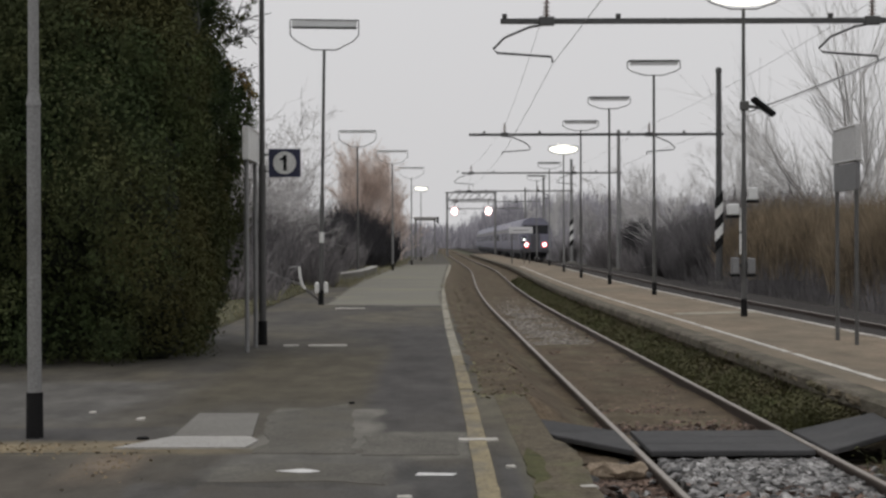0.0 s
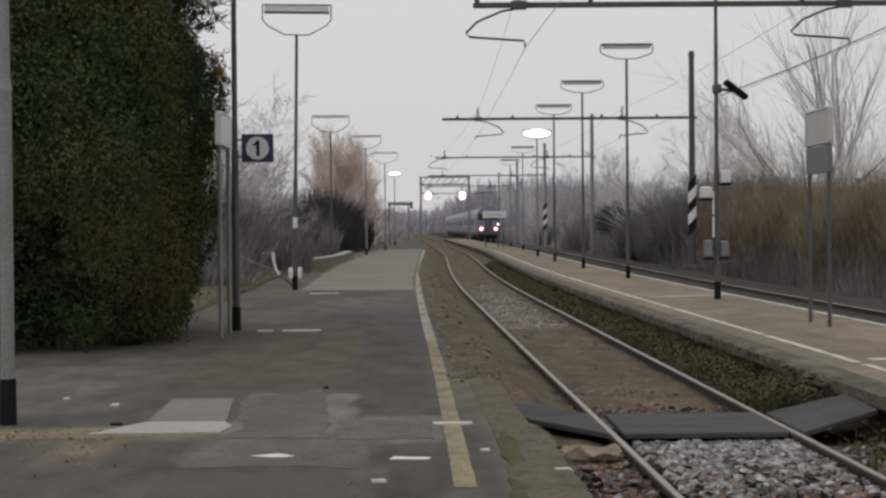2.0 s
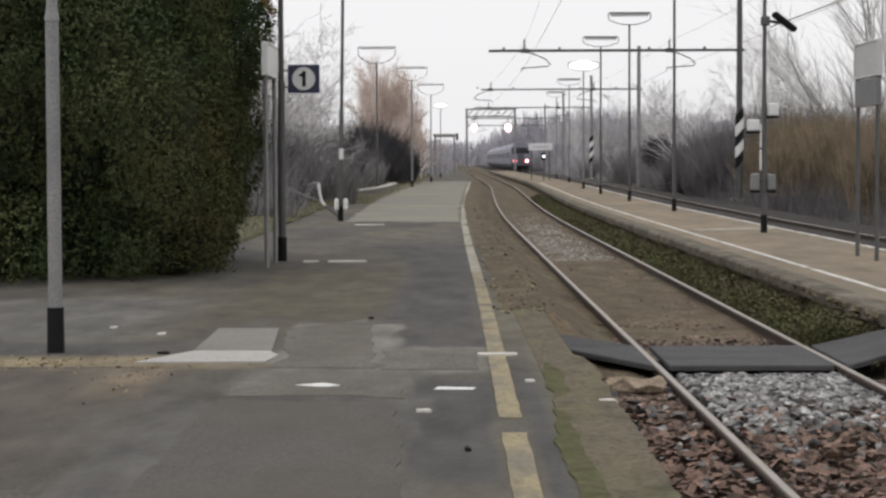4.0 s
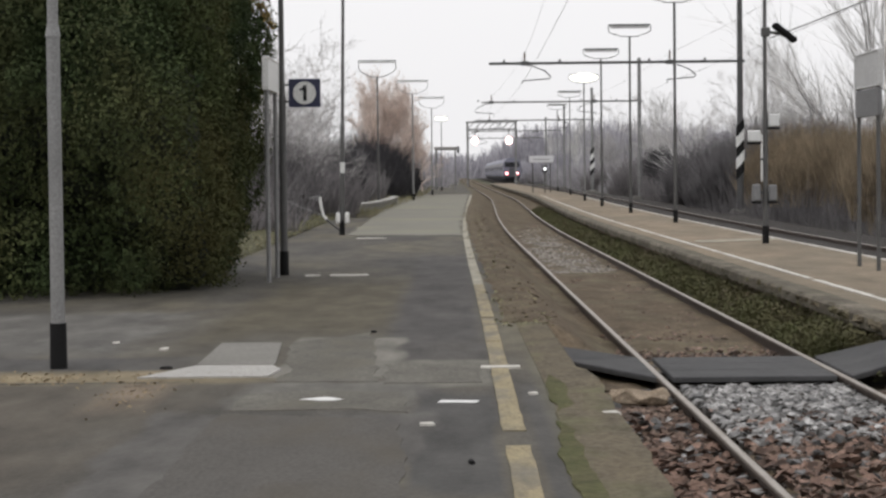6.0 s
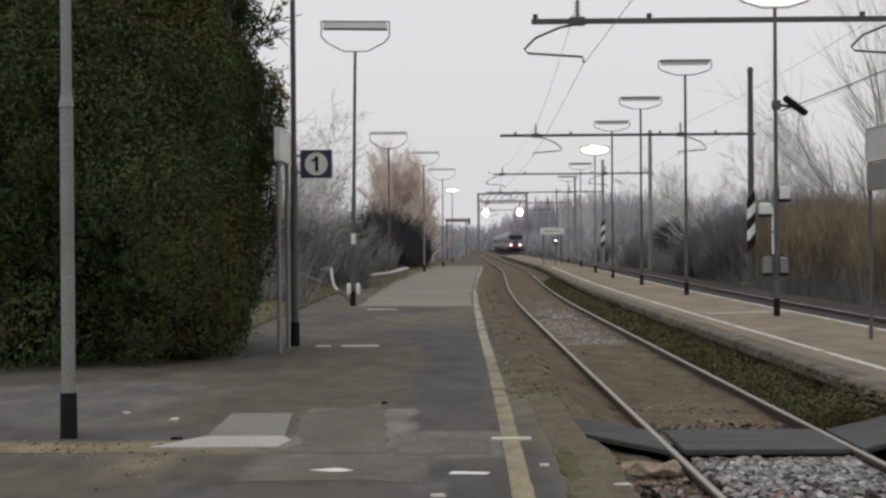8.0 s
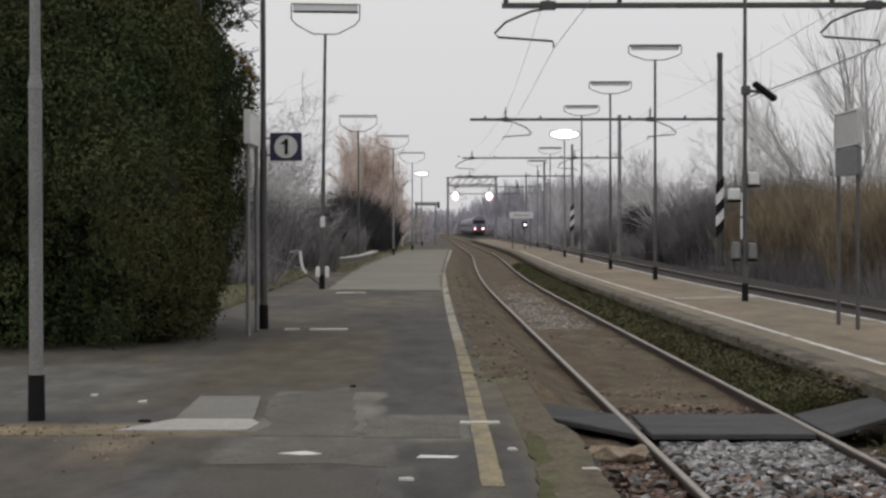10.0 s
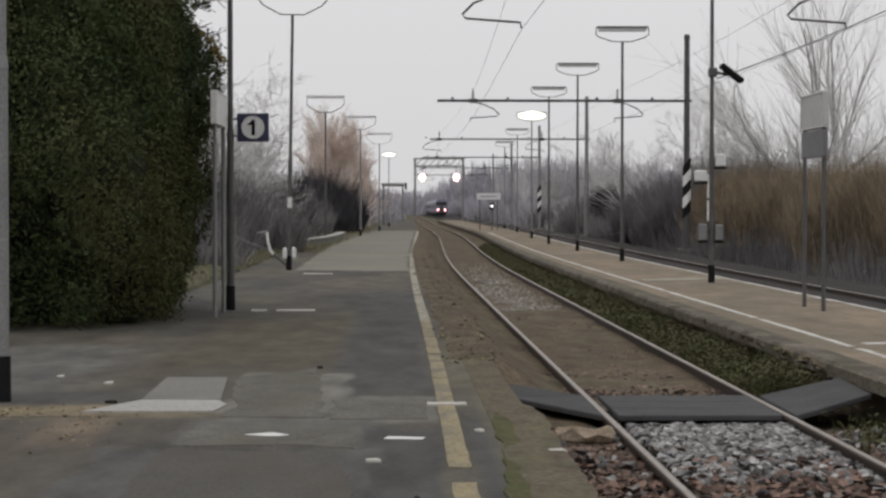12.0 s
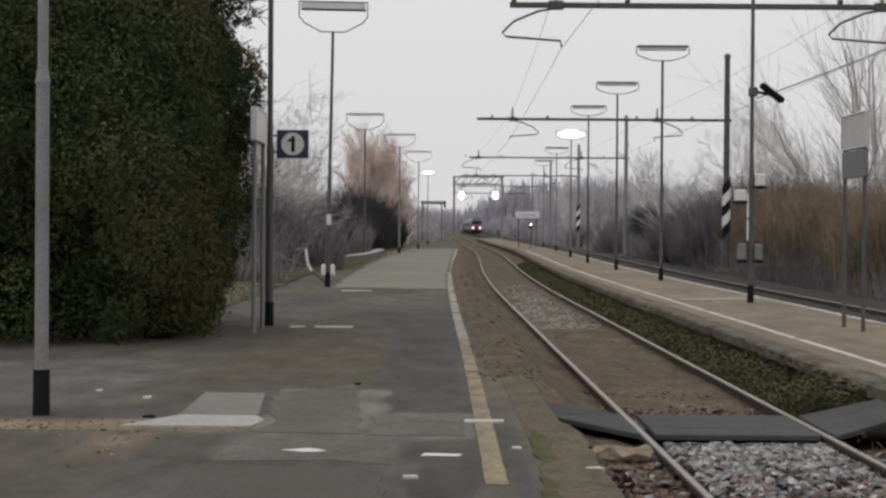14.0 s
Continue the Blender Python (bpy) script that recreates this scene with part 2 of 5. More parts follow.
LEAF_YELLOW = material("yellowing_leaf", (0.3, 0.22, 0.07), 0.85, second=(0.16, 0.11, 0.05), scale=3, grain=9, island=0.5, bump=0, spec=0.15)
# near-black colour that stands in for the shade deep inside the hedge
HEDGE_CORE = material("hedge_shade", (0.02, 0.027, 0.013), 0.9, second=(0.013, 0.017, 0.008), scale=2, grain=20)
WEED_LEAF = material("weed_leaf", (0.066, 0.086, 0.03), 0.85, second=(0.092, 0.078, 0.042), scale=0.9, grain=9, island=0.22, bump=0, spec=0.15)
GRASS = material("grass_blade", (0.16, 0.165, 0.08), 0.8, second=(0.2, 0.175, 0.1), scale=0.6, grain=9, island=0.4, bump=0)
TWIG = material("grey_twig", (0.29, 0.275, 0.28), 0.95, second=(0.21, 0.197, 0.2), scale=0.2, grain=3, island=0.35, bump=0, spec=0.1)
TWIG_DARK = material("dark_twig", (0.21, 0.2, 0.206), 0.95, second=(0.138, 0.131, 0.136), scale=0.2, grain=3, island=0.35, bump=0, spec=0.1)
# bare tree twigs, lightened because the haze is painted into them
TWIG_PALE = material("pale_twig", (0.6, 0.585, 0.575), 0.95, second=(0.46, 0.445, 0.44), scale=0.2, grain=3, island=0.35, bump=0, spec=0.1)
TWIG_BLACK = material("blackish_twig", (0.085, 0.082, 0.088), 0.95, second=(0.055, 0.053, 0.058), scale=0.2, grain=3, island=0.3, bump=0, spec=0.1)
# twigs of the far thickets, lightened to put distance haze into the colour
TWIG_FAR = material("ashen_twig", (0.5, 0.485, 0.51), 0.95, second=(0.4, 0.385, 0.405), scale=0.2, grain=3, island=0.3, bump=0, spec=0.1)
# crown twigs lightened further, so their colour fades into the misty sky
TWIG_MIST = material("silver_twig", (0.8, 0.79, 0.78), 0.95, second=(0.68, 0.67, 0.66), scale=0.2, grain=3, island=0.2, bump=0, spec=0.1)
TWIG_RED = material("russet_twig", (0.78, 0.645, 0.565), 0.95, second=(0.64, 0.53, 0.47), scale=0.25, grain=3, island=0.3, bump=0, spec=0.1)
REED = material("dry_reed", (0.335, 0.268, 0.182), 0.95, second=(0.21, 0.17, 0.125), scale=0.2, grain=3, island=0.5, bump=0, spec=0.1)
# distant wood, its violet grey lifted to paint the mist
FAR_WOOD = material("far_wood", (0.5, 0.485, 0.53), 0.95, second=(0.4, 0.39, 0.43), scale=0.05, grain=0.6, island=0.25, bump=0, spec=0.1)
# train colours are lifted towards grey to carry the haze over the line
TRAIN_BLUE = material("coach_blue", (0.24, 0.24, 0.31), 0.5, second=(0.2, 0.2, 0.26), scale=0.5, grain=6, bump=0)
TRAIN_PALE = material("coach_pale", (0.3, 0.295, 0.31), 0.45, second=(0.25, 0.245, 0.255), scale=0.5, grain=6, bump=0)
TRAIN_DARK = material("coach_underframe", (0.11, 0.11, 0.125), 0.8, second=(0.085, 0.085, 0.095), scale=1, grain=6, bump=0)
COACH_GLASS = material("coach_glass", (0.02, 0.022, 0.026), 0.12, second=(0.03, 0.03, 0.035), scale=1, grain=6, bump=0)
BUILDING = material("render_wall", (0.4, 0.39, 0.38), 0.9, second=(0.33, 0.32, 0.31), scale=0.4, grain=6, bump=0.05)


# ---- mesh helpers ----
def finish(name, bm, mat, parent=None, label="", smooth=False):
    me = bpy.data.meshes.new(name)
    bmesh.ops.recalc_face_normals(bm, faces=bm.faces)
    bm.to_mesh(me)
    bm.free()
    return link_mesh(name, me, mat, parent, label, smooth)


def link_mesh(name, me, mat, parent=None, label="", smooth=False):
    me.materials.append(mat)
    if smooth:
        me.polygons.foreach_set("use_smooth", [True] * len(me.polygons))
    ob = new(name, me)
    ob.parent = parent
    if label:
        ob["label"] = label
    return ob


def part(name, bm, mat, parent, label="", smooth=False):
    return finish(name, bm, mat, parent, label, smooth)


def share(ob, parent, m):
    """Another object on the same mesh, at the pose m under parent."""
    c = new(ob.name.split(".")[0], ob.data)
    c.parent, c.matrix_basis = parent, m
    return c


def raw(name, verts, faces, mat, parent=None, label=""):
    me = bpy.data.meshes.new(name)
    me.from_pydata(verts, [], faces)
    me.update()
    return link_mesh(name, me, mat, parent, label)


def empty(name, x=0, y=0, z=0, rz=0):
    e = new(name)
    e.empty_display_size = 0.2
    e.matrix_basis = pose(x, y, z, 0, 0, rz)
    return e


def box(bm, x0, x1, y0, y1, z0, z1, bevel=0.0):
    r = bmesh.ops.create_cube(bm, size=1, matrix=Matrix.Translation(((x0 + x1) / 2, (y0 + y1) / 2, (z0 + z1) / 2)) @ Matrix.Diagonal((x1 - x0, y1 - y0, z1 - z0, 1)))
    if bevel:
        edges = list({e for v in r["verts"] for e in v.link_edges})
        bmesh.ops.bevel(bm, geom=edges, offset=bevel, segments=1, affect="EDGES")
    return bm


def cube(x0, x1, y0, y1, z0, z1, bevel=0.0):
    return box(bmesh.new(), x0, x1, y0, y1, z0, z1, bevel)


def rod(bm, a, b, r0, r1=None, sides=10):
    a, b = Vector(a), Vector(b)
    d = b - a
    m = Matrix.Translation((a + b) / 2) @ d.to_track_quat("Z", "Y").to_matrix().to_4x4()
    bmesh.ops.create_cone(bm, cap_ends=True, segments=sides, radius1=r0, radius2=r0 if r1 is None else r1, depth=d.length, matrix=m)
    return bm


def pipe(bm, pts, r, sides=8):
    """One continuous bent tube."""
    pts = [Vector(p) for p in pts]
    rings, u = [], None
    for k, p in enumerate(pts):
        d = (pts[min(k + 1, len(pts) - 1)] - pts[max(k - 1, 0)]).normalized()
        u = d.orthogonal().normalized() if u is None else (u - d * u.dot(d)).normalized()
        w = d.cross(u)
        rings.append([bm.verts.new(p + (u * math.cos(6.28319 * i / sides) + w * math.sin(6.28319 * i / sides)) * r) for i in range(sides)])
    for a, b in zip(rings, rings[1:]):
        for i in range(sides):
            bm.faces.new((a[i], a[(i + 1) % sides], b[(i + 1) % sides], b[i]))
    bm.faces.new(rings[0][::-1])
    bm.faces.new(rings[-1])
    return bm


# ---- the line's gentle bend: sideways shift with distance ----
BEND_Y = (-60, 0, 35, 60, 80, 104, 130, 186, 250, 500, 900)
BEND_X = (0.3, 0.0, -0.225, -0.34, -0.21, 0.1, 0.36, 0.2, 0.03, -0.6, -1.65)


def bend(y):
    """Smooth interpolation through the bend's stations."""
    i = max(0, min(len(BEND_Y) - 2, sum(1 for v in BEND_Y if v <= y) - 1))

    def slope(k):
        a, b = max(0, k - 1), min(len(BEND_Y) - 1, k + 1)
        return (BEND_X[b] - BEND_X[a]) / (BEND_Y[b] - BEND_Y[a])
    h = BEND_Y[i + 1] - BEND_Y[i]
    t = (y - BEND_Y[i]) / h
    return (BEND_X[i] * (2 * t**3 - 3 * t**2 + 1) + slope(i) * h * (t**3 - 2 * t**2 + t) + BEND_X[i + 1] * (3 * t**2 - 2 * t**3) + slope(i + 1) * h * (t**3 - t**2))


def stations(y0, y1, near=2.0):
    ys, y = [y0], y0
    while y < y1 - 1e-6:
        y = min(y1, y + (near if y < 60 else near * 4))
        ys.append(y)
    return ys


def sweep(profile, ys, closed=True, jitter=0.0):
    """Sweeps a cross-section (x, z) along the bent line."""
    bm, rings = bmesh.new(), []
    for y in ys:
        c = bend(y)
        rings.append([bm.verts.new((x + c + random.uniform(-jitter, jitter), y, z)) for x, z in profile])
    n = len(profile)
    for a, b in zip(rings, rings[1:]):
        for k in range(n if closed else n - 1):
            bm.faces.new((a[k], a[(k + 1) % n], b[(k + 1) % n], b[k]))
    if closed:
        bm.faces.new(rings[0])
        bm.faces.new(rings[-1][::-1])
    return bm


RAIL_Z = -0.28
T1, T2 = 2.53, 8.7      # track centres at the camera
P1, P2, P2B = 0.98, 4.1, 7.05   # platform edges

# ---- setting ----
def build_ground():
    bm = sweep([(x, -0.62) for x in (-2600, -60, -12, 0, 12, 60, 2600)], [-900, -60, 0, 60, 200, 600, 1500, 3500], closed=False)
    tagged(finish("ground", bm, EARTH), "dark winter earth with thin grass", "ground", kind="structure")
    for name, x0, x1, z, mat in (("track_bed", P1 - 0.02, P2 + 0.16, -0.40, DIRT), ("track_bed_2", P2B - 0.02, 11.4, -0.40, DARK_BED)):
        ys = stations(-20, 700, 1.0)
        bm, rings = bmesh.new(), []
        xs = np.linspace(x0, x1, 21)
        for y in ys:
            bank = max(0.0, min(1.0, (y - 17.5) / 3)) * (1 if x0 < 2 else 0)
            rings.append([bm.verts.new((x + bend(y), y, z + 0.035 * noise.noise((x * 1.7, y * 1.3, 3.0)) + (0.02 if y > 20 else -0.03) + bank * 0.12 * max(0.0, 1 - (x1 - x) / 0.7))) for x in xs])
        for a, b in zip(rings, rings[1:]):
            for k in range(20):
                bm.faces.new((a[k], a[k + 1], b[k + 1], b[k]))
        tagged(finish(name, bm, mat, smooth=True), "brown dirt and old ballast between the rails", "track bed", kind="structure")


def build_bank():
    bm, rings = bmesh.new(), []
    ys = [16.7 + 0.35 * k for k in range(186)] + [82 + 2.0 * k for k in range(30)]
    for y in ys:
        rise = max(0.0, min(1.0, (y - 18.3) / 0.9))
        left = 0.97 + rise * (-0.45 + 0.13 * noise.noise((1.0, y * 0.8, 2.0)) + 0.05 * noise.noise((4.0, y * 3.1, 2.0)))
        row = []
        for k in range(13):
            t = k / 12
            x = left + (1.72 - left) * t
            u = max(0.0, (x - 0.9) / 0.82)
            s = u * u * (3 - 2 * u)
            top = -0.34 + 0.358 * rise
            z = top + (-0.392 - top) * s + 0.03 * noise.noise((x * 3.5, y * 2.2, 5.0)) * min(1, 3 * u)
            row.append(bm.verts.new((x + bend(y), y, z if k or rise < 1 else -0.02)))
        rings.append(row)
    for a, b in zip(rings, rings[1:]):
        for k in range(12):
            bm.faces.new((a[k], a[k + 1], b[k + 1], b[k]))
    tagged(finish("trackside_bank", bm, DIRT, smooth=True), "brown dirt bank washed against the platform edge", "bank", kind="structure")


def build_platforms():
    ys = stations(-20, 260, 1.0)
    bm = sweep([(-14, -0.64), (P1 - 0.3, -0.64), (P1 - 0.3, 0.0), (-3.0, 0.0), (-14, 0.02)], ys)
    p = tagged(finish("pavement", bm, ASPHALT), "worn patched dark asphalt of the near platform", "platform", kind="structure")
    fine = [-20 + 2.0 * k for k in range(13)] + [6 + 0.4 * k for k in range(300)] + [126 + 4 * k for k in range(33)]
    part("kerb", sweep([(P1 - 0.31, -0.6), (P1, -0.6), (P1, -0.03), (P1 - 0.03, 0.003), (P1 - 0.16, 0.006), (P1 - 0.31, 0.004)], fine, jitter=0.0), KERB, p, "mossy crumbling platform edge")
    bm = sweep([(P2 + 0.16, -0.64), (P2B, -0.64), (P2B, -0.02), (P2B - 0.25, 0.0), (P2 + 0.3, 0.0), (P2 + 0.16, -0.02)], ys)
    q = tagged(finish("pavement_2", bm, PAVING), "sandy brown worn island platform", "platform", kind="structure")
    part("kerb", sweep([(P2 - 0.02, -0.13), (P2 + 0.3, -0.13), (P2 + 0.3, 0.004), (P2 + 0.02, 0.008), (P2 - 0.02, -0.02)], fine, jitter=0.012), KERB_PALE, q, "weathered overhanging platform edge")
    return p, q


PATCHES = []


def flat_patch(name, pts, z, mat, parent, label="", thick=0.02, ragged=0.0, wave=0.5):
    """A thin slab with an outline in plan; its top stands at z."""
    PATCHES.append(name)
    z += 0.0002 * (len(PATCHES) % 9)
    out = []
    for (ax, ay), (bx, by) in zip(pts, pts[1:] + pts[:1]):
        n = max(1, int(math.hypot(bx - ax, by - ay) / 0.12)) if ragged else 1
        for k in range(n):
            t = k / n
            x, y = ax + (bx - ax) * t, ay + (by - ay) * t
            out.append((x + ragged * noise.noise((x * 4, y * 2.2, 1)) + 0.3 * ragged * noise.noise((x * 15, y * 9, 4)), y + wave * ragged * noise.noise((x * 4, y * 2, 7))))
    bm = bmesh.new()
    top = bm.faces.new([bm.verts.new((x, y, z)) for x, y in out])
    r = bmesh.ops.extrude_face_region(bm, geom=[top])
    bmesh.ops.translate(bm, verts=[v for v in r["geom"] if isinstance(v, bmesh.types.BMVert)], vec=(0, 0, -thick))
    bmesh.ops.triangulate(bm, faces=[f for f in bm.faces if len(f.verts) > 4])
    return part(name, bm, mat, parent, label)


LINE_Y = (6, 11, 16, 20, 24, 28, 33, 39, 47, 58, 75, 97, 130)
LINE_X = (0.245, 0.232, 0.226, 0.216, 0.2, 0.176, 0.148, 0.126, 0.112, 0.135, 0.27, 0.45, 0.78)


def line_strip(y0, y1, width, mat, parent, label, ragged):
    """A stretch of the platform line; it wanders as it was painted."""
    ys = [y0 + (y1 - y0) * k / 4 for k in range(5)]
    left = [(float(np.interp(y, LINE_Y, LINE_X)) + 0.012, y) for y in ys]
    right = [(x + width, y) for x, y in left][::-1]
    flat_patch("line_strip", left + right, 0.006, mat, parent, label, ragged=ragged, wave=0.3)


def build_surface(p, q):
    # repairs of the near platform
    flat_patch("concrete_slab", [(-2.26, 14.28), (-1.34, 14.3), (-1.29, 14.78), (-1.38, 15.12), (-1.95, 15.14)], 0.012, CONCRETE, p, "pale concrete cover slab")
    flat_patch("concrete_slab", [(-1.96, 15.22), (-1.37, 15.18), (-1.49, 17.15), (-2.0, 17.2)], 0.010, CONCRETE_WORN, p, "pale concrete cover slab")
    # asphalt repairs with edges of their own
    for pts, mat, label in (([(-1.4, 12.24), (-1.36, 13.2), (-1.0, 13.35), (-0.37, 13.19), (-0.31, 12.1), (-0.7, 12.3)], ASPHALT_PATCH, "pale worn asphalt patch"),
                            ([(-1.27, 13.95), (-1.2, 14.9), (-1.33, 15.3), (-1.4, 17.28), (-0.95, 17.85), (-0.77, 18.28), (-0.62, 15.2), (-0.55, 13.9)], ASPHALT_PATCH, "pale worn asphalt patch"),
                            ([(-0.5, 13.8), (-0.53, 15.16), (0.165, 15.11), (0.16, 13.8)], ASPHALT_PATCH, "pale worn asphalt patch"),
                            ([(-1.42, 7.2), (-1.42, 12.1), (-0.5, 11.82), (-0.33, 11.5), (-0.23, 8.8), (-0.2, 7.2)], ASPHALT_SMOOTH, "smooth grey asphalt patch")):
        flat_patch("asphalt_patch", pts, 0.0035, mat, p, label, thick=0.01, ragged=0.05, wave=0.8)
    # pale resurfaced stretch further on
    left = [(-2.55 - 0.012 * (y - 47) + 0.12 * noise.noise((y * 0.15, 2, 1)), y) for y in (47.2, 56, 66, 76, 88, 100, 115, 134)]
    right = [(float(np.interp(y, LINE_Y, LINE_X)) - 0.04, y) for y in (134, 115, 97, 86, 75, 66, 58, 52, 46.4)]
    flat_patch("resurfaced_strip", left + right, 0.0045, ASPHALT_PALE, p, "pale resurfaced asphalt", ragged=0.16, wave=3.0)
    flat_patch("moss_patch", [(0.56, 7.2), (0.6, 9.0), (0.55, 10.4), (0.6, 12.6), (0.64, 14.3), (0.82, 14.9), (0.95, 14.4), (0.955, 11.0), (0.955, 7.2)], 0.0085, KERB, p, "mossy dirt over the platform edge", thick=0.01, ragged=0.035, wave=0.3)
    for pts in ([(0.5, 7.2), (0.53, 8.6), (0.52, 10.0), (0.56, 11.6), (0.62, 11.2), (0.66, 9.6), (0.64, 8.2), (0.68, 7.2)], [(0.6, 12.0), (0.58, 13.2), (0.63, 14.2), (0.72, 13.6), (0.7, 12.4)]):
        flat_patch("moss_streak", pts, 0.0105, MOSS, p, "dark green moss streak", thick=0.012, ragged=0.035, wave=0.4)
    # platform line, in worn strips
    random.seed(11)
    y = 7.4
    for n, gap in ((3.15, 0.0), (0.0, 0.62), (3.6, 0.0), (2.3, 0.06), (2.75, 0.1), (2.6, 0.05), (3.1, 0.06), (3.6, 0.1), (4.0, 0.3), (4.5, 0.4), (5.0, 0.4), (5.0, 0.4), (5.5, 0.4)):
        if n:
            line_strip(y, y + n, 0.128, YELLOW if y < 25 else PALE_LINE, p, "worn ochre yellow platform line" if y < 25 else "faded pale platform line", 0.007)
        y += n + gap
    while y < 125:
        line_strip(y, y + 6, 0.15, PALE_LINE, p, "faded pale platform line", 0.014)
        y += 6.3
    # white joints and marks painted across
    for x, yy, w, d in ((-2.14, 28.4, 0.2, 0.3), (-1.79, 28.4, 0.53, 0.35), (-2.22, 44.6, 0.64, 0.35), (0.17, 14.75, 0.28, 0.16)):
        flat_patch("painted_mark", [(x, yy), (x + w, yy), (x + w, yy + d), (x, yy + d)], 0.012, WHITE_LINE, p, "short white painted mark", ragged=0.015)
    for pts in ([(-0.99, 12.84), (-0.9, 12.76), (-0.8, 12.75), (-0.7, 12.82), (-0.76, 12.9), (-0.83, 12.97), (-0.93, 12.9)], [(-0.09, 12.56), (0.08, 12.55), (0.09, 12.66), (-0.07, 12.7)]):
        flat_patch("painted_mark", pts, 0.006, WHITE, p, "bright white paint blot", thick=0.004, ragged=0.07, wave=0.6)
    for x, yy, w in ((-0.78, 18.2, 0.05), (-2.2, 14.95, 0.09), (0.05, 9.9, 0.03)):
        flat_patch("litter_scrap", [(x, yy), (x + w, yy), (x + w * 0.6, yy + 0.1), (x, yy + 0.06)], 0.016, BLACK, p, "small black scrap of litter", thick=0.014, ragged=0.02)
    for x, yy, w, d in ((-0.22, 11.45, 0.09, 0.09), (-2.45, 16.6, 0.07, 0.2), (0.86, 11.9, 0.1, 0.12), (-2.95, 17.3, 0.06, 0.12), (0.45, 13.0, 0.06, 0.1)):
        flat_patch("litter_scrap", [(x, yy), (x + w, yy), (x + w * 0.8, yy + d), (x, yy + d * 0.7)], 0.012, WHITE_LINE, p, "small pale scrap of litter", ragged=0.01)
    # white line on the island platform
    y = 12.0
    random.seed(3)
    while y < 120:
        n = random.uniform(3.5, 7)
        flat_patch("line_strip", [(4.72 + bend(y), y), (4.81 + bend(y), y), (4.81 + bend(y + n), y + n), (4.72 + bend(y + n), y + n)], 0.006, WHITE_LINE, q, "worn white platform line", ragged=0.02, wave=0.2)
        y += n + random.choice((0.06, 0.1, 0.35))
    y = 26.0
    while y < 110:
        flat_patch("line_strip", [(6.83 + bend(y), y), (6.93 + bend(y), y), (6.93 + bend(y + 6), y + 6), (6.83 + bend(y + 6), y + 6)], 0.006, WHITE_LINE, q, "worn white platform line", ragged=0.02)
        y += 6.3
    flat_patch("line_strip", [(4.85, 21.3), (5.6, 21.5), (5.6, 21.75), (4.85, 21.55)], 0.006, WHITE_LINE, q, "worn white cross line", ragged=0.02, wave=0.2)
    flat_patch("line_strip", [(4.8, 40.2), (6.6, 41.3), (6.6, 42.3), (4.8, 41.2)], 0.006, PALE_LINE, q, "faded pale cross line", ragged=0.05)


def leaf_litter(name, count, area, z, size, mat, label, category):
    verts, faces = [], []
    for _ in range(count):
        x, y = area()
        s, a = size * random.uniform(0.6, 1.5), random.uniform(0, 6.28)
        t = random.uniform(-0.5, 0.5)
        u, v = Vector((math.cos(a), math.sin(a), t)) * s, Vector((-math.sin(a), math.cos(a), random.uniform(-0.5, 0.5))) * s * 0.55
        c = Vector((x, y, z(x, y) if callable(z) else z)) + Vector((0, 0, s * 0.35))
        k = len(verts)
        verts += [tuple(c - u), tuple(c - v), tuple(c + u), tuple(c + v + Vector((0, 0, s * 0.3)))]
        faces.append((k, k + 1, k + 2, k + 3))
    return tagged(raw(name, verts, faces, mat), label, category, kind="stuff")


def stones(name, count, area, z, size, mat, label):
    base = [Vector(v) for v in ((1, 0, 0.1), (0.3, 0.9, -0.1), (-0.8, 0.5, 0), (-0.7, -0.6, 0.1), (0.4, -0.9, 0), (0.1, 0.1, 0.8), (-0.1, 0, -0.7))]
    tri = [(0, 1, 5), (1, 2, 5), (2, 3, 5), (3, 4, 5), (4, 0, 5), (1, 0, 6), (2, 1, 6), (3, 2, 6), (4, 3, 6), (0, 4, 6)]
    verts, faces = [], []
    for _ in range(count):
        x, y = area()
        s = size * random.uniform(0.6, 1.5)
        m = Euler((random.uniform(-1, 1), random.uniform(-1, 1), random.uniform(0, 6.28))).to_matrix()
        k = len(verts)
        for b in base:
            w = m @ (b * s * random.uniform(0.75, 1.2))
            verts.append((x + w.x, y + w.y, z + w.z * 0.8 + random.uniform(0, 0.02)))
        faces += [tuple(i + k for i in t) for t in tri]
    return tagged(raw(name, verts, faces, mat), label, "ballast", kind="stuff")


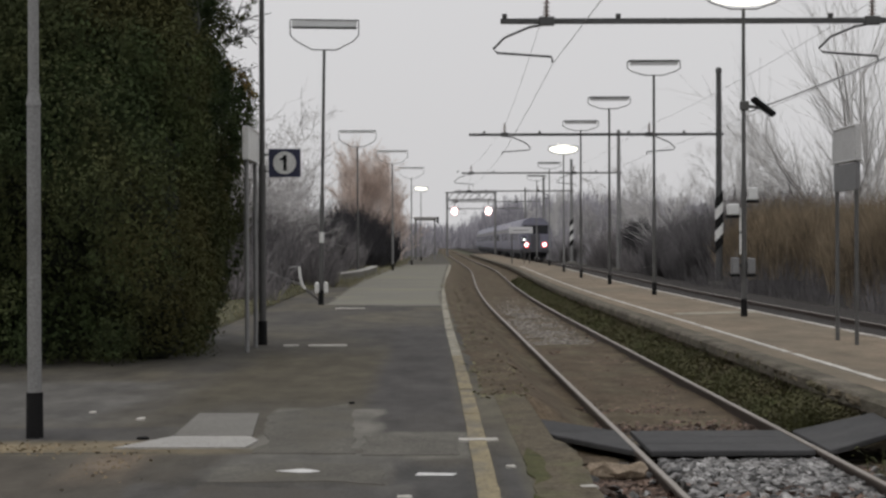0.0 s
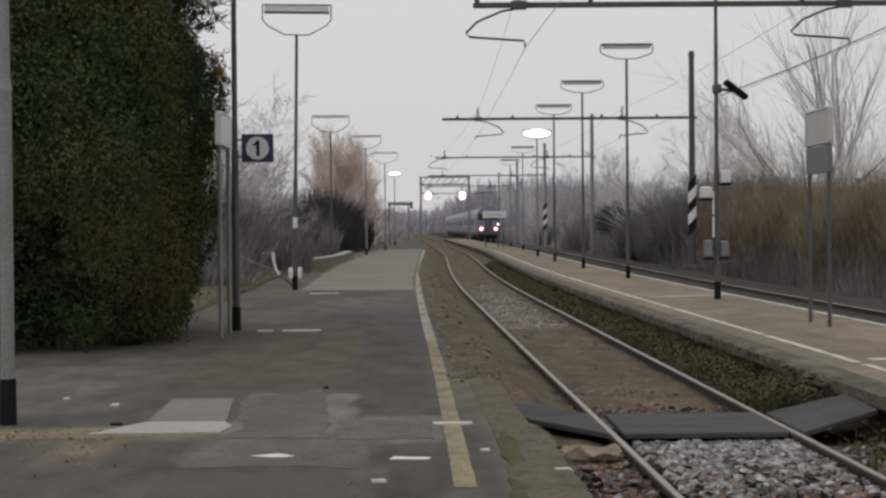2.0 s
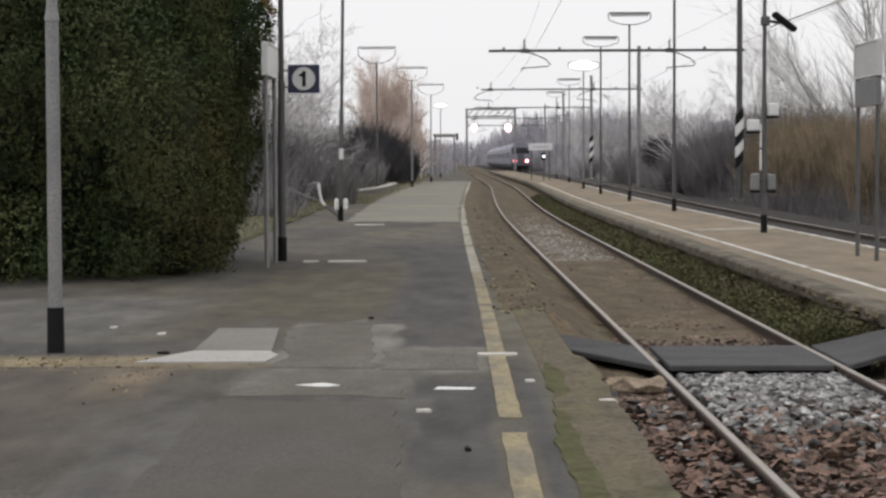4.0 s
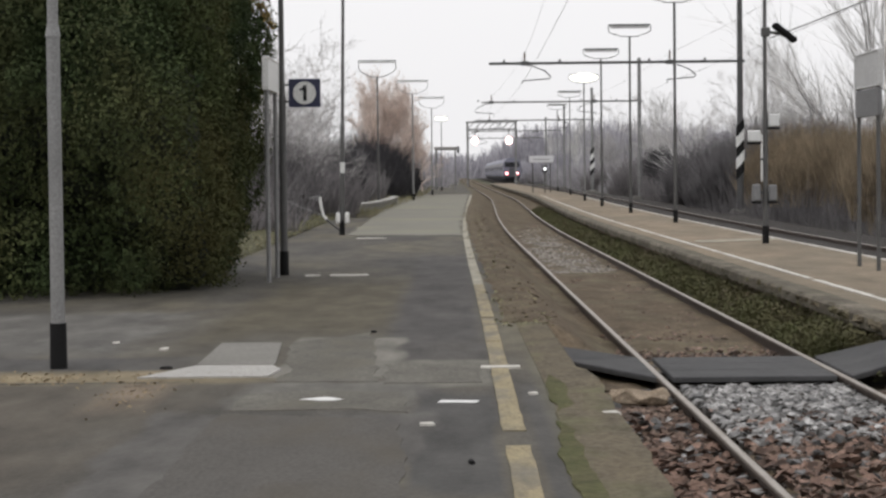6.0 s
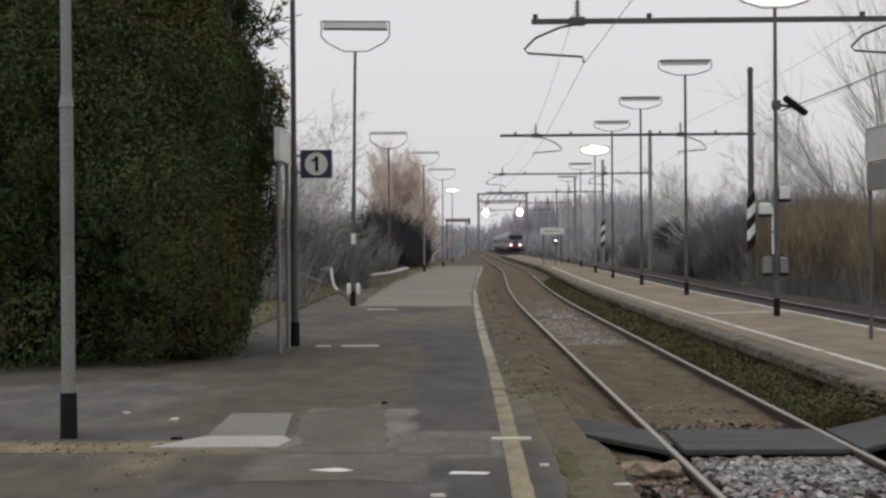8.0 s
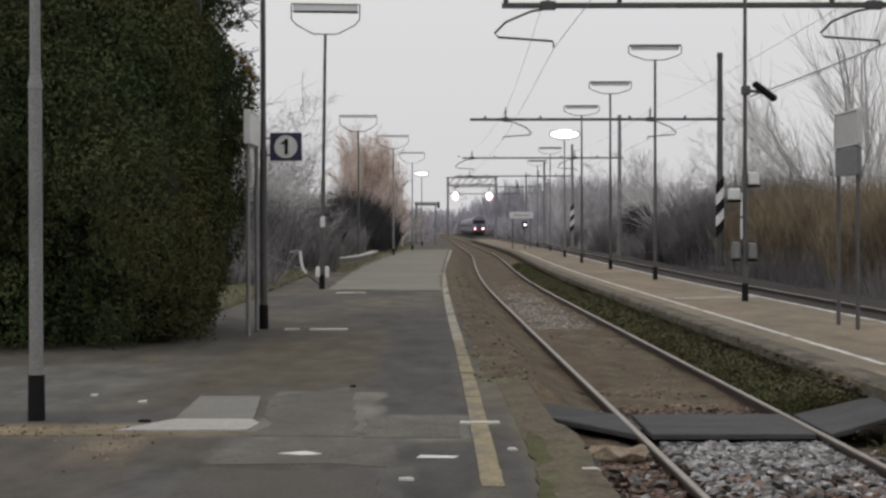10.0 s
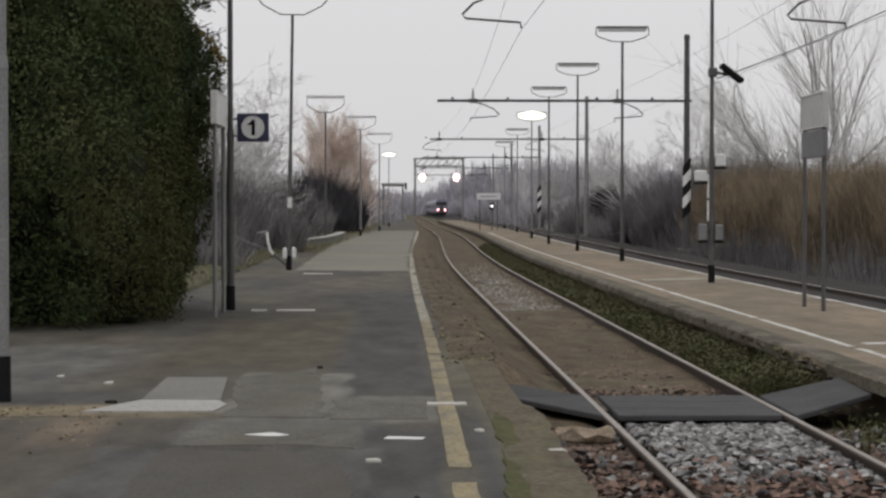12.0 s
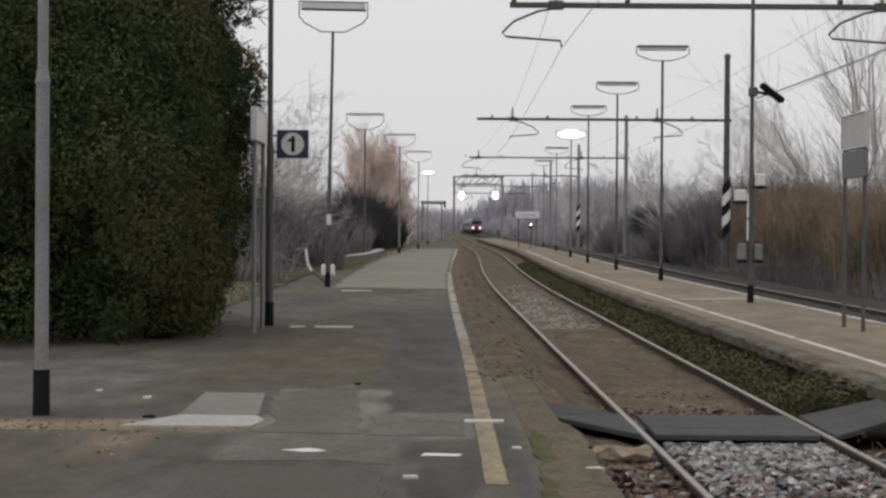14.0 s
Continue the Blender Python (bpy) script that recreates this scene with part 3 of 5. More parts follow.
def build_rails():
    def profile(cx):
        pts = [(-0.07, -0.14), (0.07, -0.14), (0.07, -0.125), (0.01, -0.11), (0.009, -0.04), (0.034, -0.03), (0.036, -0.005), (0.03, 0.0), (-0.03, 0.0), (-0.036, -0.005), (-0.034, -0.03), (-0.009, -0.04), (-0.01, -0.11), (-0.07, -0.125)]
        return [(cx + x, RAIL_Z + z) for x, z in pts]

    def head(cx):
        return [(cx - 0.024, RAIL_Z), (cx + 0.024, RAIL_Z), (cx + 0.021, RAIL_Z + 0.004), (cx - 0.021, RAIL_Z + 0.004)]
    for centre in (T1, T2):
        track = tagged(empty("railway_track"), "rusty steel rails with worn bright heads on dirty ballast", "railway track")
        for sgn in (-1, 1):
            r = part("rail", sweep(profile(centre + sgn * 0.7525), stations(-15, 700, 1.5)), RAIL_RUST, track)
            part("rail_head", sweep(head(centre + sgn * 0.7525), stations(-15, 700, 1.5)), RAIL, r, "polished rail head")
        first = None
        for k in range(180):
            y = -12.0 + k * 0.6
            m = pose(centre + bend(y), y, 0, 0, 0, random.uniform(-0.5, 0.5))
            if first is None:
                first = part("sleeper", cube(-1.25, 1.25, -0.12, 0.12, -0.56, -0.415, 0.015), SLEEPER, track)
                first.matrix_basis = m
            else:
                share(first, track, m)


def build_crossing():
    c = tagged(empty("level_crossing", T1 - 0.08, 16.75, 0), "black rubber foot crossing panels between the platforms", "crossing")
    y0, y1 = 0.0, 3.2
    def panel(pts, label=""):
        """A ribbed deck panel from plan corners with heights."""
        bm = bmesh.new()
        top = bm.faces.new([bm.verts.new(v) for v in pts])
        r = bmesh.ops.extrude_face_region(bm, geom=[top])
        bmesh.ops.translate(bm, verts=[v for v in r["geom"] if isinstance(v, bmesh.types.BMVert)], vec=(0, 0, -0.05))
        bmesh.ops.recalc_face_normals(bm, faces=bm.faces)
        bmesh.ops.bevel(bm, geom=list(bm.edges), offset=0.008, segments=1, affect="EDGES")
        part("deck_panel", bm, RUBBER, c, label)
    for k in range(3):
        a, b = y0 + k * 0.6, y0 + (k + 1) * 0.6 - 0.005
        panel([(-0.68, a, RAIL_Z + 0.003), (0.68, a, RAIL_Z + 0.003), (0.68, b, RAIL_Z + 0.003), (-0.68, b, RAIL_Z + 0.003)])
    panel([(-1.49, 1.4, -0.26), (-0.8, 0.0, RAIL_Z), (-0.8, 1.8, RAIL_Z), (-1.49, 1.95, -0.18)])
    panel([(0.8, 0.0, RAIL_Z), (1.5, 0.35, -0.13), (1.5, 1.6, -0.1), (0.8, 1.8, RAIL_Z)])


CONCRETE_WORN = material("worn_concrete", (0.235, 0.228, 0.208), 0.9, second=(0.175, 0.168, 0.15), scale=1.0, grain=40)
BOARD_PALE = material("pale_board", (0.8, 0.8, 0.82), 0.5, second=(0.72, 0.72, 0.74), scale=2, grain=30, bump=0.05)


# ---- station furniture ----
def lamp_post(x, y, height, lit=False, label="", dark=True, width=1.44, deep=0.38, sticker=False, lean=0.0):
    e = tagged(empty("platform_lamp", x, y, 0), label, "lamp post", "platform lamps")
    e.matrix_basis = pose(x, y, 0, 0, lean, 0)
    # dark posts from 95 m on turn paler: distance haze in the colour
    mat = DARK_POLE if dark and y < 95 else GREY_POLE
    w, h = width / 2, height
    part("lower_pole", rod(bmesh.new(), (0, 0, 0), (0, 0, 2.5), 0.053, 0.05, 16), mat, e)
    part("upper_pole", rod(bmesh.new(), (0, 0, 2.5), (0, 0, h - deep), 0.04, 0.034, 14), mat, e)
    part("collar", rod(bmesh.new(), (0, 0, 2.47), (0, 0, 2.56), 0.057, 0.044, 16), mat, e)
    part("base_sleeve", rod(bmesh.new(), (0, 0, 0), (0, 0, 0.34), 0.066, 0.062, 16), BLACK, e, "black painted base")
    part("bracket", pipe(bmesh.new(), [(-w, 0, h), (-w, 0, h - deep * 0.5), (-w * 0.85, 0, h - deep * 0.7), (-w * 0.35, 0, h - deep), (w * 0.35, 0, h - deep), (w * 0.85, 0, h - deep * 0.7), (w, 0, h - deep * 0.5), (w, 0, h)], 0.015), mat, e)
    if deep > 0.5:
        part("frame_bar", rod(bmesh.new(), (-w, 0, h), (w, 0, h), 0.017, 0.017, 10), mat, e)
        part("lamp_head", cube(-w * 0.94, w * 0.94, -0.14, 0.14, h - 0.17 if y < 60 else h - 0.1, h - 0.03, 0.02), FROST, e, "pale frosted lamp casing")
        if y < 60:
            part("gasket", cube(-w * 0.94, w * 0.94, -0.15, 0.15, h - 0.195, h - 0.172, 0.005), DARK_POLE, e)
    else:
        part("lamp_head", cube(-w * 0.97, w * 0.97, -0.16, 0.16, h - 0.01, h + 0.035, 0.015), GREY_BOX, e, "grey lamp casing")
    if lit:
        bm = bmesh.new()
        bmesh.ops.create_uvsphere(bm, u_segments=28, v_segments=12, radius=1, matrix=Matrix.Translation((0, 0, h - 0.12)) @ Matrix.Diagonal((w * 0.93, 0.2, 0.2 if y < 120 else 0.12, 1)))
        part("diffuser", bm, LIT, e, "glowing white lamp bowl", smooth=True)
    elif deep < 0.5:
        part("diffuser", cube(-w * 0.9, w * 0.9, -0.14, 0.14, h - 0.1, h - 0.014, 0.02), FROST, e, "unlit frosted cover")
    if sticker:
        part("reflector", rod(bmesh.new(), (0, -0.004, 1.45), (0, -0.004, 1.7), 0.054, 0.054, 16), WHITE, e, "white reflector band")
    return e


def pole_equipment(x, y):
    """Boxes and a flood lamp clamped to a lamp post."""
    for x0, x1, z0, z1, mat, name, label, cat in ((-0.33, -0.1, 1.96, 2.18, GLASS_LAMP, "meter_box", "small white meter box clamped to a lamp post", "box"), (0.065, 0.26, 2.25, 2.49, GLASS_LAMP, "meter_box", "small white meter box clamped to a lamp post", "box"),
                                                  (-0.25, -0.1, 0.82, 1.14, GREY_BOX, "loudspeaker", "small grey loudspeaker on a lamp post", "loudspeaker"), (0.06, 0.21, 0.82, 1.13, GREY_BOX, "loudspeaker", "small grey loudspeaker on a lamp post", "loudspeaker")):
        e = tagged(empty(name, x, y, 0), label, cat)
        part("casing", cube(x0, x1, -0.1, 0.06, z0, z1, 0.02), mat, e)
        part("shroud", cube(x0 - 0.015, x1 + 0.015, -0.085, 0.075, z0 - 0.05, z0 - 0.002, 0.01), BLACK, e, "black underside")
        part("strap", cube(min(x0, -0.05), max(x1, 0.05), 0.061, 0.075, (z0 + z1) / 2 - 0.03, (z0 + z1) / 2 + 0.03, 0.003), DARK_POLE, e)
    e = tagged(empty("cable_duct", x, y, 0), "white cable duct strapped to a lamp post", "duct")
    part("duct", cube(-0.09, -0.055, -0.06, 0.0, 1.2, 2.1, 0.006), WHITE, e)
    part("clip", cube(-0.095, 0.0, -0.066, 0.01, 1.6, 1.64, 0.003), DARK_POLE, e)
    e = tagged(empty("flood_lamp", x, y, 0), "dark tilted flood lamp on a bracket", "lamp")
    part("arm", pipe(bmesh.new(), [(0.04, 0, 4.07), (0.2, 0, 4.05), (0.34, 0, 4.02)], 0.03), DARK_POLE, e)
    part("clamp", cube(-0.07, 0.1, -0.07, 0.07, 3.98, 4.16, 0.02), DARK_POLE, e)
    head = part("housing", cube(-0.27, 0.27, -0.14, 0.14, -0.055, 0.055, 0.03), BLACK, e, "black flat housing")
    head.matrix_basis = pose(0.38, 0, 4.05, 0, 38, 0)


def broken_barrier():
    e = tagged(empty("barrier", -3.2, 47.9, 0), "bent broken white and grey handrail by a lamp post", "barrier")
    part("top_rail", pipe(bmesh.new(), [(-0.27, 0, 0.86), (-0.12, 0, 0.885), (-0.03, 0, 0.89)], 0.022), GREY_POLE, e)
    part("white_post", pipe(bmesh.new(), [(-0.03, 0, 0.89), (0.0, 0, 0.62), (0.05, 0, 0.45), (0.12, 0, 0.36)], 0.034), WHITE, e, "white painted post, bent over")
    part("fallen_rail", pipe(bmesh.new(), [(0.1, 0, 0.38), (0.26, -0.03, 0.25), (0.42, -0.06, 0.12), (0.5, -0.07, 0.0)], 0.03), DARK_POLE, e)
    part("loose_rail", pipe(bmesh.new(), [(-0.85, 0.05, 0.82), (-0.4, 0.05, 0.62), (0.04, 0.03, 0.46)], 0.012), GREY_POLE, e)
    part("stub", rod(bmesh.new(), (-0.85, 0.05, 0), (-0.85, 0.05, 0.83), 0.014, 0.014, 8), GREY_POLE, e)
    b = tagged(empty("post_guard", -2.68, 47.55, 0), "white split guard around a lamp post foot", "post guard")
    for s in (-1, 1):
        bm = cube(0.055 if s > 0 else -0.16, 0.16 if s > 0 else -0.055, -0.09, 0.0, 0.26, 0.54, 0.04)
        part("shell", bm, WHITE, b)
    part("band", cube(-0.07, 0.07, 0.0, 0.02, 0.36, 0.42, 0.004), DARK_POLE, b)


def low_wall():
    e = tagged(empty("low_wall", 0, 0, 0), "low pale concrete wall edging the grass", "wall")
    pts = [(-4.6, 70), (-3.7, 74), (-3.2, 80), (-3.0, 88), (-3.0, 98)]
    for (ax, ay), (bx, by) in zip(pts, pts[1:]):
        n = math.hypot(bx - ax, by - ay)
        m = pose(ax, ay, 0, 0, 0, math.degrees(math.atan2(by - ay, bx - ax)))
        w = part("wall_block", cube(0, n - 0.02, -0.12, 0.12, 0.0, 0.27, 0.02), CONCRETE_WORN, e)
        w.matrix_basis = m
        c = part("coping", cube(-0.02, n, -0.17, 0.17, 0.274, 0.34, 0.015), CONCRETE, e, "pale coping stone")
        c.matrix_basis = m


def name_board(x, y):
    e = tagged(empty("station_sign", x, y, 0), "pale station name board on two posts", "sign")
    part("panel", cube(-0.82, 0.82, -0.04, 0.04, 2.06, 2.52, 0.01), BOARD_PALE, e)
    for s in (-0.6, 0.6):
        part("post", rod(bmesh.new(), (s, 0.07, 0), (s, 0.07, 2.5), 0.04, 0.04, 10), DARK_POLE, e)
    part("lettering_bar", cube(-0.55, 0.55, -0.046, -0.041, 2.26, 2.31, 0.001), GREY_BOX, e)
    d = tagged(empty("signal_lamp", x + 0.22, y - 0.3, 0), "small post with a lit white signal lamp", "signal")
    part("post", rod(bmesh.new(), (0, 0, 0), (0, 0, 1.4), 0.04, 0.04, 10), DARK_POLE, d)
    part("case", cube(-0.16, 0.16, -0.1, 0.1, 1.4, 1.85, 0.03), BLACK, d)
    part("lens", rod(bmesh.new(), (0, -0.104, 1.63), (0, -0.14, 1.63), 0.09, 0.08, 18), SIGNAL_WHITE, d, "lit white lens")


def shelter(x, y):
    e = tagged(empty("platform_shelter", x, y, 0), "small flat roofed shelter on the far platform", "shelter")
    part("roof", cube(-1.0, 0.9, -2.5, 2.5, 3.35, 3.6, 0.05), BUILDING, e)
    part("fascia", cube(0.92, 1.1, -2.5, 2.5, 3.1, 3.62, 0.03), BLACK, e, "dark roof edge")
    for sx in (-0.85, 0.75):
        for sy in (-2.2, 2.2):
            part("post", cube(sx - 0.06, sx + 0.06, sy - 0.06, sy + 0.06, 0, 3.345, 0.01), GREY_POLE, e)
    part("back_wall", cube(-0.95, -0.9, -2.1, 2.1, 0.2, 2.6, 0.01), GREY_BOX, e)


def platform_number(x, y, z):
    e = tagged(empty("platform_sign", x, y, z), "navy square platform sign with number 1 in a white disc", "sign")
    part("panel", cube(-0.225, 0.225, -0.02, 0.02, -0.2, 0.2, 0.006), NAVY, e)
    part("disc", rod(bmesh.new(), (0, -0.0205, 0), (0, -0.026, 0), 0.162, 0.162, 40), WHITE, e, "white disc")
    bm = bmesh.new()
    face = bm.faces.new([bm.verts.new((x, -0.027, z)) for x, z in ((-0.018, -0.11), (0.03, -0.11), (0.03, 0.11), (-0.012, 0.11), (-0.03, 0.075), (-0.068, 0.062), (-0.068, 0.028), (-0.018, 0.04))])
    r = bmesh.ops.extrude_face_region(bm, geom=[face])
    bmesh.ops.translate(bm, verts=[v for v in r["geom"] if isinstance(v, bmesh.types.BMVert)], vec=(0, -0.004, 0))
    part("numeral", bm, BLACK, e, "black numeral 1")
    part("bracket", rod(rod(bmesh.new(), (-0.34, 0.03, 0.12), (0.1, 0.03, 0.12), 0.014), (-0.34, 0.03, -0.12), (0.1, 0.03, -0.12), 0.014), DARK_POLE, e)
    return e


def side_board(x, y0, y1, z0, z1, mat, face_label, post_mat, lower=0, rail=0.025, rail_mat=None):
    """A notice board that stands along the platform on two posts."""
    e = tagged(empty("notice_board", x, (y0 + y1) / 2, 0), face_label, "notice board")
    h = (y1 - y0) / 2
    for s in (-1, 1):
        part("post", rod(bmesh.new(), (0, s * h * 0.85, 0), (0, s * h * 0.85, z1 - 0.05), 0.03, 0.03, 10), post_mat, e)
    part("panel", cube(-0.03, 0.03, -h, h, z0, z1, 0.008), mat, e)
    if lower:
        part("lower_panel", cube(-0.03, 0.03, -h, h, lower, z0 - 0.03, 0.008), BOARD_DARK, e, "dark lower panel")
    for zz in (z0, z1):
        part("frame_rail", cube(-0.042, 0.042, -h - 0.02, h + 0.02, zz - rail, zz + rail, 0.006), rail_mat or post_mat, e)
    for yy in (-h, h):
        part("frame_rail", cube(-0.042, 0.042, yy - 0.022, yy + 0.022, z0 + rail + 0.001, z1 - rail - 0.001, 0.006), rail_mat or post_mat, e)
    return e


# ---- overhead line ----
def line_mast(y, x0, x1, beam_z, mast_x, top, hooks, stripes=False):
    e = tagged(empty("catenary_mast", mast_x, y, -0.5), "dark steel overhead line mast with a long cantilever beam", "line mast", "overhead line masts")
    # masts from 120 m on take the pale grey as painted haze
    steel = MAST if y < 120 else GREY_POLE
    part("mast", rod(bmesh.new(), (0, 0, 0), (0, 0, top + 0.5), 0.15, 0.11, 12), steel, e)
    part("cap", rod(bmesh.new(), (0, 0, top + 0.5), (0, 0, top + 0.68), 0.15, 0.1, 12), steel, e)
    part("footing", cube(-0.4, 0.4, -0.4, 0.4, -0.12, 0.28, 0.04), CONCRETE_WORN, e)
    b = beam_z + 0.5
    part("beam", cube(x0 - mast_x, 0.2, -0.05, 0.05, b - 0.055, b + 0.055, 0.01), steel, e)
    if stripes:
        for k in range(5):
            bm = rod(bmesh.new(), (0, 0, 1.7 + k * 0.44), (0, 0, 1.7 + k * 0.44 + 0.438), 0.17, 0.17, 18)
            for v in bm.verts:
                v.co.z += v.co.x * 1.1
            part("warning_band", bm, WHITE if k % 2 else BLACK, e, "slanted white warning band" if k % 2 else "slanted black warning band")
    for hx, side in hooks:
        u = hx - mast_x
        ins = bmesh.new()
        rod(ins, (u, 0, b + 0.05), (u, 0, b + 0.5), 0.03, 0.02)
        for k in range(4):
            rod(ins, (u, 0, b + 0.12 + k * 0.08), (u, 0, b + 0.15 + k * 0.08), 0.075, 0.05)
        part("insulator", ins, CERAMIC, e)
        s = side
        part("steady_arm", pipe(bmesh.new(), [(u, 0, b - 0.06), (u + s * 0.35, 0, b - 0.12), (u + s * 0.85, 0, b - 0.33), (u + s * 1.08, 0, b - 0.56), (u + s * 1.0, 0, b - 0.64), (u - s * 0.1, 0, b - 0.72), (u - s * 0.12, 0, b - 0.84)], 0.024), MAST, e)
        for lug in (-0.85, 1.45):
            part("lug", cube(u + lug - 0.05, u + lug + 0.05, -0.06, 0.06, b + 0.058, b + 0.15, 0.015), MAST, e)
        part("clamp", cube(u - 0.16, u + 0.16, -0.08, 0.08, b - 0.09, b + 0.09, 0.02), MAST, e)
    return e


def wire(name, spans, r, sag, label):
    pts = [Vector(spans[0])]
    for a, b in zip(spans, spans[1:]):
        a, b = Vector(a), Vector(b)
        pts += [a.lerp(b, k / 8) - Vector((0, 0, 4 * sag * k / 8 * (1 - k / 8))) for k in range(1, 9)]
    return tagged(finish(name, pipe(bmesh.new(), pts, r, 5), WIRE), label, "wire")


PORTALS = ((-4.0, 1), (41.2, -1), (84.5, 1), (131.0, -1), (177.0, 1), (223.0, -1), (269.0, 1))


def build_overhead():
    c1, m1, c2, m2 = [], [], [], []
    for y, s in PORTALS:
        b = bend(y)
        h1, h2 = 2.75 + (0.1 if s > 0 else -0.5) , 8.85
        line_mast(y, 1.45 + b * 0.5, 0, 5.92, 11.75, 8.5, ((h1, s), (h2, s)), stripes=abs(y - 84.5) < 1 or abs(y - 177) < 1)
        c1.append((h1 - s * 0.12, y, 5.06))
        m1.append((h1, y, 6.3))
        c2.append((h2 - s * 0.12, y, 5.06))
        m2.append((h2, y, 6.3))
    for c, m in ((c1, m1), (c2, m2)):
        wire("contact_wire", c, 0.006, 0.05, "thin dark contact wire over the track")
        wire("carrier_wire", m, 0.005, 0.15, "thin dark sagging carrier wire over the track")
    wire("stay_cable", [(6.05, 39.3, 3.95), (11.75, 41.2, 6.4)], 0.013, 0.1, "dark cable between lamp post and mast")


def signal_gantry(y):
    e = tagged(empty("signal_gantry", 0, y, -0.5), "grey steel gantry over the line with two bright lamps", "gantry")
    x0, x1 = 1.32, 7.22
    zb = 7.2
    zt = 8.1
    for x in (x0, x1):
        part("leg", cube(x - 0.13, x + 0.13, -0.13, 0.13, 0, zt, 0.03), GREY_POLE, e)
    for z in (zb, zt):
        part("chord", cube(x0 - 0.2, x1 + 0.2, -0.12, 0.12, z - 0.09, z + 0.09, 0.02), GREY_POLE, e)
    for k in range(7):
        x = x0 + (x1 - x0) * k / 7
        part("lattice", rod(bmesh.new(), (x, 0, zb), (x + (x1 - x0) / 7, 0, zt), 0.05, 0.05, 6), GREY_POLE, e)
    z = 5.81
    for x in (2.22, 6.39):
        lamp = part("floodlight", cube(x - 0.36, x + 0.36, -0.25, 0.3, z - 0.42, z + 0.42, 0.08), GREY_POLE, e)
        bm = bmesh.new()
        bmesh.ops.create_uvsphere(bm, u_segments=32, v_segments=20, radius=0.31, matrix=Matrix.Translation((x, -0.36, z)) @ Matrix.Diagonal((0.95, 0.3, 1.25, 1)))
        part("lens", bm, FLOOD, lamp, "bright warm white lamp", smooth=True)
        # glowing shell behind the lens, added to draw the lamp's halo
        bm = bmesh.new()
        bmesh.ops.create_uvsphere(bm, u_segments=32, v_segments=20, radius=0.44, matrix=Matrix.Translation((x, -0.24, z)) @ Matrix.Diagonal((0.95, 0.2, 1.2, 1)))
        part("rim", bm, FLOOD_HALO, lamp, "red lamp halo built as a glowing shell", smooth=True)
        part("hanger", rod(bmesh.new(), (x, 0, z + 0.4), (x, 0, zb), 0.06, 0.06, 8), GREY_POLE, e)
    return e


